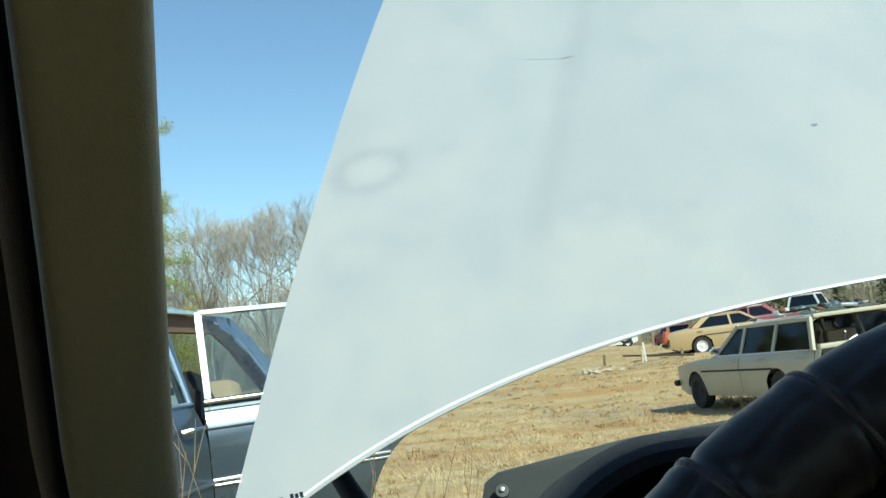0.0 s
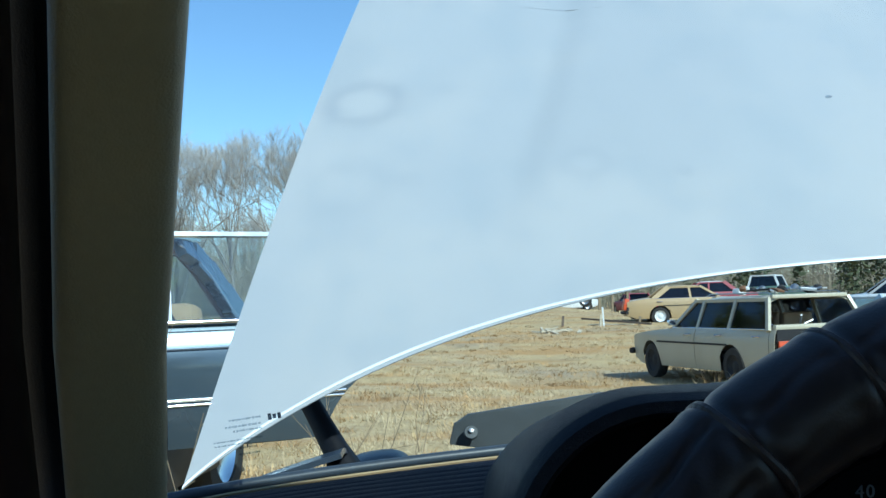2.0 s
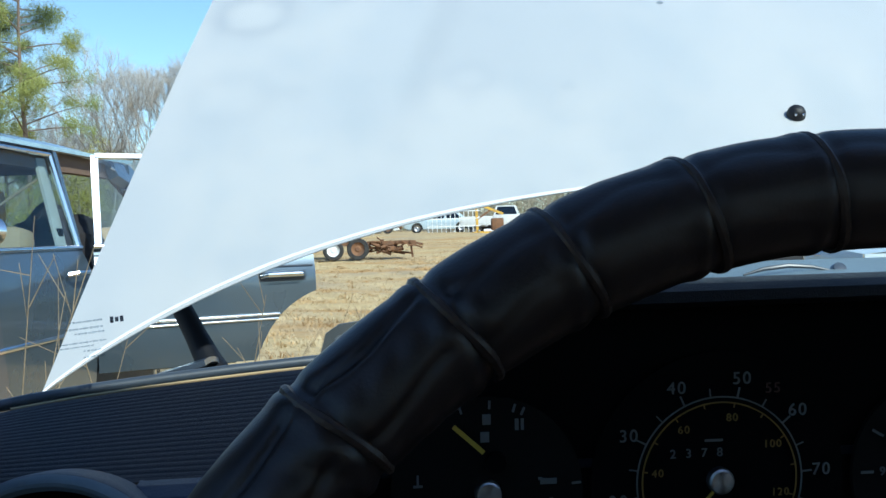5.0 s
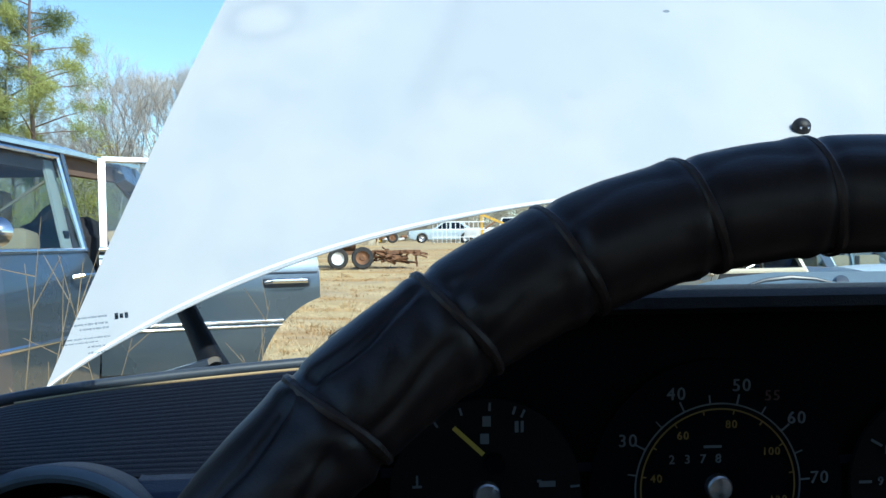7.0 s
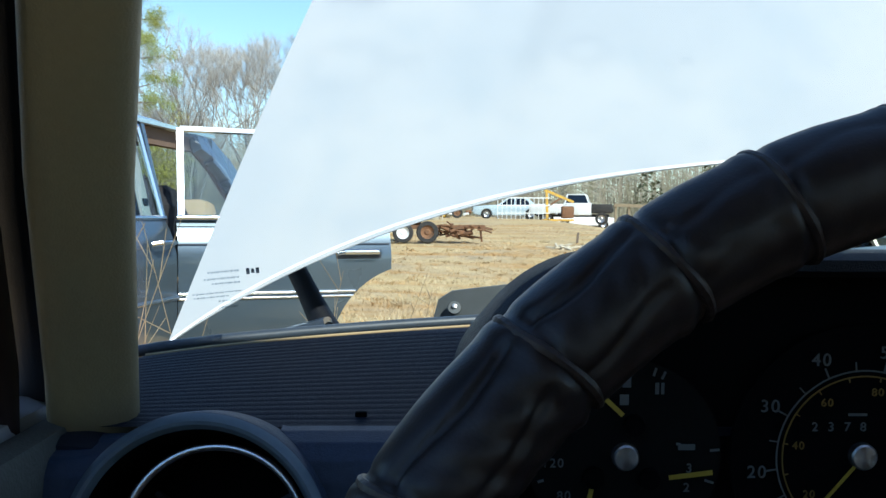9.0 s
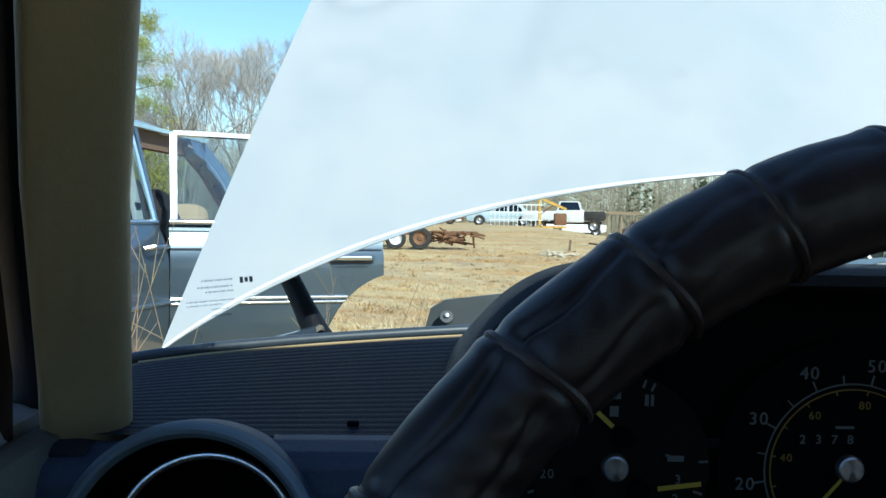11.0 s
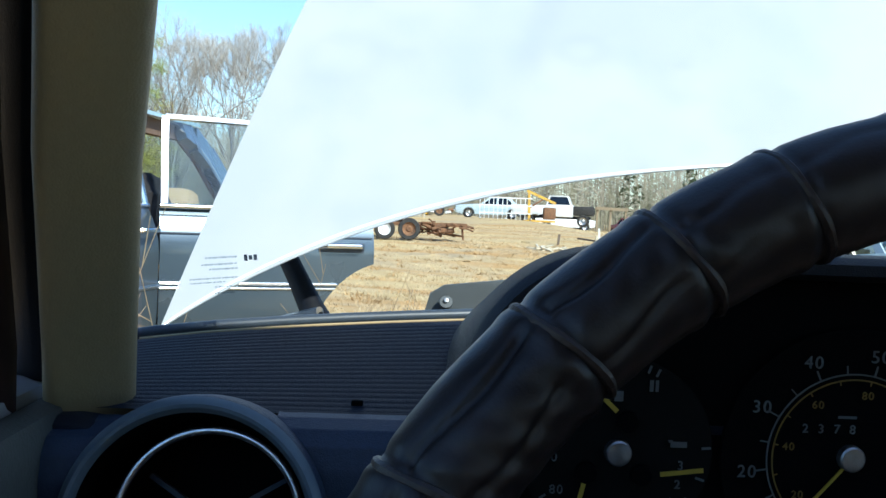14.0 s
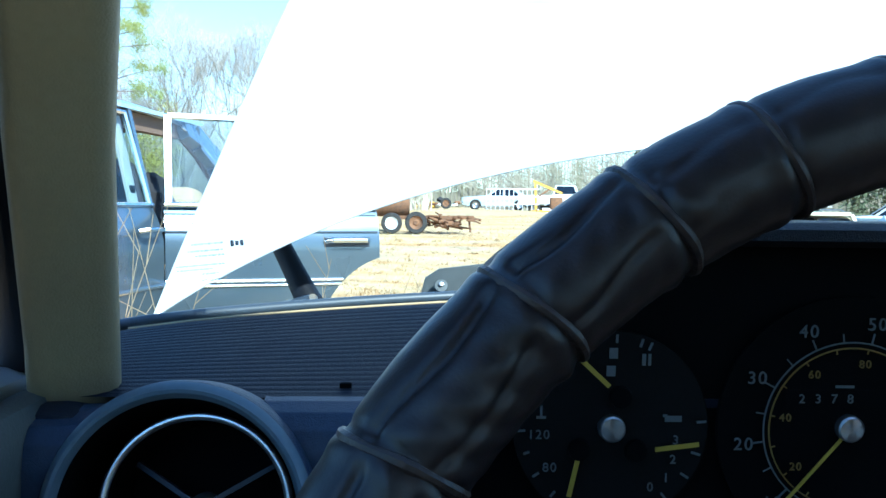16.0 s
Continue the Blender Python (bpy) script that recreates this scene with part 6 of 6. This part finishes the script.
def shrub(x, y, h, r, seed):
    """An evergreen bush: many stems, crown of small leaves in uneven clumps."""
    rng = random.Random(seed)
    t = thing("shrub", "loose yellow-green evergreen shrub behind the grey car", "shrub", stand(x, y, 0), group="shrubs")
    stems, leaves = bmesh.new(), bmesh.new()
    for k in range(9):
        a = rng.uniform(0, math.tau)
        pts, e = limb(stems, Vector((0, 0, -0.05)), Vector((math.cos(a) * 0.3, math.sin(a) * 0.3, 1)), h * rng.uniform(0.6, 0.9), 0.025, 0.006, rng, 0.12, 0.0, 5, 6)
        for j in range(11):
            c = pts[rng.randint(2, 6)] + Vector((rng.gauss(0, r * 0.4), rng.gauss(0, r * 0.4), rng.gauss(0.05, 0.15)))
            for q in range(110):
                o = c + Vector((rng.gauss(0, 0.13), rng.gauss(0, 0.13), rng.gauss(0, 0.09)))
                d = Vector((rng.gauss(0, 1), rng.gauss(0, 1), rng.gauss(0.3, 0.7))).normalized() * rng.uniform(0.03, 0.06)
                s = d.orthogonal().normalized() * 0.010
                leaves.faces.new([leaves.verts.new(v) for v in (o, o + d * 0.5 + s, o + d, o + d * 0.5 - s)])
    part("stems", stems, "bark", t)
    part("leaves", leaves, "shrub_leaf", t, smooth=False)
    return t


shrub(-5.95, 20, 3.25, 0.35, 1), shrub(-7.2, 21, 2.0, 0.6, 2), shrub(-9.3, 22.5, 2.2, 0.6, 3)


def pine(seed, h):
    rng = random.Random(seed)
    t = thing("pine_tree", "tall pine with sparse yellow-green needle tufts", "tree", group="pine trees")
    trunk, tufts, boughs = bmesh.new(), bmesh.new(), bmesh.new()
    pts = [Vector((0.12 * math.sin(k * 0.8), 0.1 * math.cos(k), h * k / 10 - 0.1)) for k in range(11)]
    add_tube(trunk, pts, [h * 0.0085 * (1 - 0.85 * k / 10) for k in range(11)], 8)
    for k in range(44):
        f = 0.30 + 0.70 * (k + rng.random()) / 44
        base = pts[min(9, int(f * 10))].lerp(pts[min(10, int(f * 10) + 1)], f * 10 % 1)
        a = rng.uniform(0, math.tau)
        ln = h * (0.15 * (1.15 - f) + 0.05) * rng.uniform(0.6, 1.2)
        d = Vector((math.cos(a), math.sin(a), rng.uniform(0.05, 0.5)))
        bp = [base, base + d * ln * 0.5, base + d * ln + Vector((0, 0, -0.05 * ln))]
        add_tube(boughs, bp, [0.035, 0.022, 0.01], 4)
        for j in range(rng.randint(3, 6)):
            c = bp[1].lerp(bp[2], rng.uniform(0.2, 1.15)) + Vector((rng.gauss(0, 0.22), rng.gauss(0, 0.22), rng.gauss(0, 0.16)))
            for q in range(170):
                dd = Vector((rng.gauss(0, 1), rng.gauss(0, 1), rng.gauss(0.25, 0.8))).normalized()
                s = dd.orthogonal().normalized() * 0.009
                o = c + Vector((rng.gauss(0, 0.15), rng.gauss(0, 0.15), rng.gauss(0, 0.13)))
                e = o + dd * 0.02
                tip = o + dd * rng.uniform(0.12, 0.26)
                tufts.faces.new((tufts.verts.new(e - s), tufts.verts.new(e + s), tufts.verts.new(tip)))
    part("trunk", trunk, "pine_bark", t)
    part("boughs", boughs, "pine_bark", t)
    part("needle_tufts", tufts, "needles", t, smooth=False)
    return t


p1, p2 = pine(3, 13.0), pine(8, 9.5)
p1.matrix_world, p2.matrix_world = stand(-10.9, 35, 0), stand(-12.6, 38, 90)
for x, y, k in ((-15.5, 40, 0), (-17.5, 44, 1), (-19, 37, 0)):
    copy_thing((p1, p2)[k], stand(x, y, 137 * k + x * 40))


# far woods: a dense belt of thin bare stems and dark evergreens
def far_woods():
    rng = random.Random(21)
    verts, faces = [], []
    def stem(x, y, z, h, w, lean):
        i = len(verts)
        verts.extend(((x - w, y, z), (x + w, y, z), (x + w * 0.4 + lean, y, z + h), (x - w * 0.4 + lean, y, z + h), (x, y + w, z), (x + lean, y + w, z + h)))
        faces.extend(((i, i + 1, i + 2, i + 3), (i + 1, i + 4, i + 5, i + 2), (i + 4, i, i + 3, i + 5)))
    for k in range(7600):
        x = rng.uniform(-150, 190)
        y = rng.uniform(95, 130) + 0.0012 * x * x
        h = rng.uniform(5, 11)
        z = gz(x, y) - 0.3
        stem(x, y, z, h, rng.uniform(0.018, 0.055), rng.gauss(0, 0.5))
        for j in range(11):
            b = z + h * rng.uniform(0.25, 0.95)
            i = len(verts)
            dx, dz = rng.gauss(0, 1.1), rng.uniform(0.4, 1.6)
            verts.extend(((x, y, b), (x + 0.04, y + 0.05, b + 0.08), (x + dx, y + rng.gauss(0, 0.6), b + dz)))
            faces.append((i, i + 1, i + 2))
    me = bpy.data.meshes.new("far_woods")
    me.from_pydata(verts, [], faces)
    me.materials.append(M["far_wood"])
    return tagged(new("far_woods", me), "belt of bare winter woods along the far edge of the field", "woods", kind="stuff")


far_woods()


def far_evergreens():
    rng = random.Random(9)
    verts, faces = [], []
    for k in range(70):
        x, y = rng.uniform(20, 120), rng.uniform(84, 100)
        h, z = rng.uniform(4, 8), gz(60, 90) - 0.3
        for j in range(260):
            f = rng.random() ** 0.8
            a = rng.uniform(0, math.tau)
            r = (1.05 - f) * h * 0.22 * rng.uniform(0.3, 1.0)
            c = Vector((x + r * math.cos(a), y + r * math.sin(a), z + 0.5 + f * h))
            i = len(verts)
            for q in range(3):
                verts.append(c + Vector((rng.gauss(0, 0.22), rng.gauss(0, 0.22), rng.gauss(0, 0.16))))
            faces.append((i, i + 1, i + 2))
    me = bpy.data.meshes.new("far_evergreens")
    me.from_pydata([tuple(v) for v in verts], [], faces)
    me.materials.append(M["far_needles"])
    return tagged(new("far_evergreens", me), "dark green evergreens in front of the far woods", "woods", kind="stuff")


far_evergreens()


# distant wooded rise that closes the horizon
def ridge(u, v):
    a = radians(-180 + 360 * u)
    r = 210 + 30 * noise.noise((math.cos(a) * 3, math.sin(a) * 3, 0))
    h = (5.0 + 3.0 * noise.noise((u * 60, 0.3, 2)) + 1.5 * noise.noise((u * 260, 0.3, 7))) * v
    return Vector((r * math.sin(a) , r * math.cos(a), gz(0, 200) - 1.5 + h))


tagged(part("backdrop", grid(900, 2, ridge), "far_wood", None, "low wooded rise on the horizon", smooth=False), category="backdrop", kind="structure")


# dry grass: short blades in tufts over the nearer field
def grass(name, label, n, xr, yr, hmin, hmax, seed, w=0.008, mat="straw", clump=5, hole=None):
    rng = random.Random(seed)
    verts, faces = [], []
    for k in range(n):
        f = rng.random()
        y = yr[0] + (yr[1] - yr[0]) * f ** 1.4
        x = rng.uniform(xr[0], xr[1]) * (0.35 + 0.65 * y / yr[1])
        if hole and hole(x, y):
            continue
        if noise.noise((x * 0.5, y * 0.5, 3)) + rng.gauss(0, 0.25) < -0.1:
            continue
        z = gz(x, y)
        for j in range(clump):
            a, h = rng.uniform(0, math.tau), rng.uniform(hmin, hmax)
            bx, by = x + rng.gauss(0, 0.06), y + rng.gauss(0, 0.06)
            lx, ly = rng.gauss(0, 1.3) * h, rng.gauss(0, 1.3) * h
            i = len(verts)
            ww = w * (1 + y * 0.05)
            verts.extend(((bx - ww * math.cos(a), by - ww * math.sin(a), z - 0.02), (bx + ww * math.cos(a), by + ww * math.sin(a), z - 0.02), (bx + lx, by + ly, z + h)))
            faces.append((i, i + 1, i + 2))
    me = bpy.data.meshes.new(name)
    me.from_pydata(verts, [], faces)
    me.materials.append(M[mat])
    return tagged(new(name, me), label, "grass", kind="stuff")


under_car = lambda x, y: (abs(x) < 0.95 and y < 2.6) or (abs(x - NX) < 0.85 and abs(y - NY) < 2.3)
grass("dry_grass", "short dry straw-coloured grass", 60000, (-14, 20), (2.2, 48), 0.012, 0.045, 31, w=0.0045, hole=under_car)
grass("tall_dry_grass", "taller pale dry grass round the estate car", 900, (5, 14), (15, 22), 0.10, 0.32, 33, hole=under_car)


def tufts(name, label, n, xr, yr, seed, mat):
    """Leaning tufts of last year's grass, in loose patches."""
    rng = random.Random(seed)
    verts, faces = [], []
    for k in range(n):
        y = yr[0] + (yr[1] - yr[0]) * rng.random() ** 1.6
        x = rng.uniform(xr[0], xr[1]) * (0.35 + 0.65 * y / yr[1])
        if under_car(x, y) or noise.noise((x * 0.9, y * 0.6, seed)) + rng.gauss(0, 0.15) < 0.02:
            continue
        z, lean, big = gz(x, y), rng.uniform(0, math.tau), rng.uniform(0.5, 1.2)
        for j in range(16):
            h = rng.uniform(0.03, 0.09) * big
            a = lean + rng.gauss(0, 0.8)
            bx, by = x + rng.gauss(0, 0.07), y + rng.gauss(0, 0.07)
            i = len(verts)
            w = 0.0035 * (1 + y * 0.06)
            l = rng.uniform(0.4, 2.2) * h
            verts.extend(((bx - w * math.sin(a), by + w * math.cos(a), z - 0.01), (bx + w * math.sin(a), by - w * math.cos(a), z - 0.01), (bx + l * math.cos(a), by + l * math.sin(a), z + h)))
            faces.append((i, i + 1, i + 2))
    me = bpy.data.meshes.new(name)
    me.from_pydata(verts, [], faces)
    me.materials.append(M[mat])
    return tagged(new(name, me), label, "grass", kind="stuff")


tufts("brown_grass_tufts", "leaning tufts of brown winter grass", 5000, (-14, 20), (2.4, 34), 3, "brown_straw")
tufts("pale_grass_tufts", "leaning tufts of pale straw grass", 8000, (-14, 20), (2.4, 34), 8, "straw")


# tall dry weed stalks by the cars
def weed(x, y, h, seed, lean, n=5):
    rng = random.Random(seed)
    t = thing("weed_stalk", "tall dry brown weed stalks", "weed", pose(x, y, 0), group="dry weeds")
    for k in range(n):
        bm = bmesh.new()
        top = Vector((lean[0] + rng.gauss(0, 0.07), lean[1] + rng.gauss(0, 0.06), h * rng.uniform(0.7, 1.05)))
        b = Vector((rng.gauss(0, 0.05), rng.gauss(0, 0.05), -0.02))
        mid = b.lerp(top, 0.5) + Vector((rng.gauss(0, 0.06), rng.gauss(0, 0.05), 0))
        add_tube(bm, [b, mid, top], [0.0030, 0.0022, 0.0010], 5)
        for j in range(3):
            q = mid.lerp(top, rng.uniform(-0.3, 0.9))
            add_tube(bm, [q, q + Vector((rng.gauss(0, 0.08), rng.gauss(0, 0.05), rng.uniform(0.02, 0.16)))], [0.002, 0.0011], 4)
        part("stalk", bm, "dry_stalk", t)
    return t


weed(-1.40, 2.70, 1.00, 1, (0.10, 0.0), 4)
weed(-1.44, 3.05, 0.98, 2, (0.10, 0.0), 3)
weed(-0.92, 4.1, 0.72, 3, (0.02, 0.0), 3)
weed(-0.72, 4.0, 0.42, 4, (0.14, 0.0), 3)
weed(-0.49, 7.2, 0.52, 6, (0.0, 0.0), 3)
weed(-0.80, 4.9, 0.72, 9, (0.20, 0.0), 4)

weed(-0.62, 2.9, 0.45, 7, (0.05, 0.0), 3)
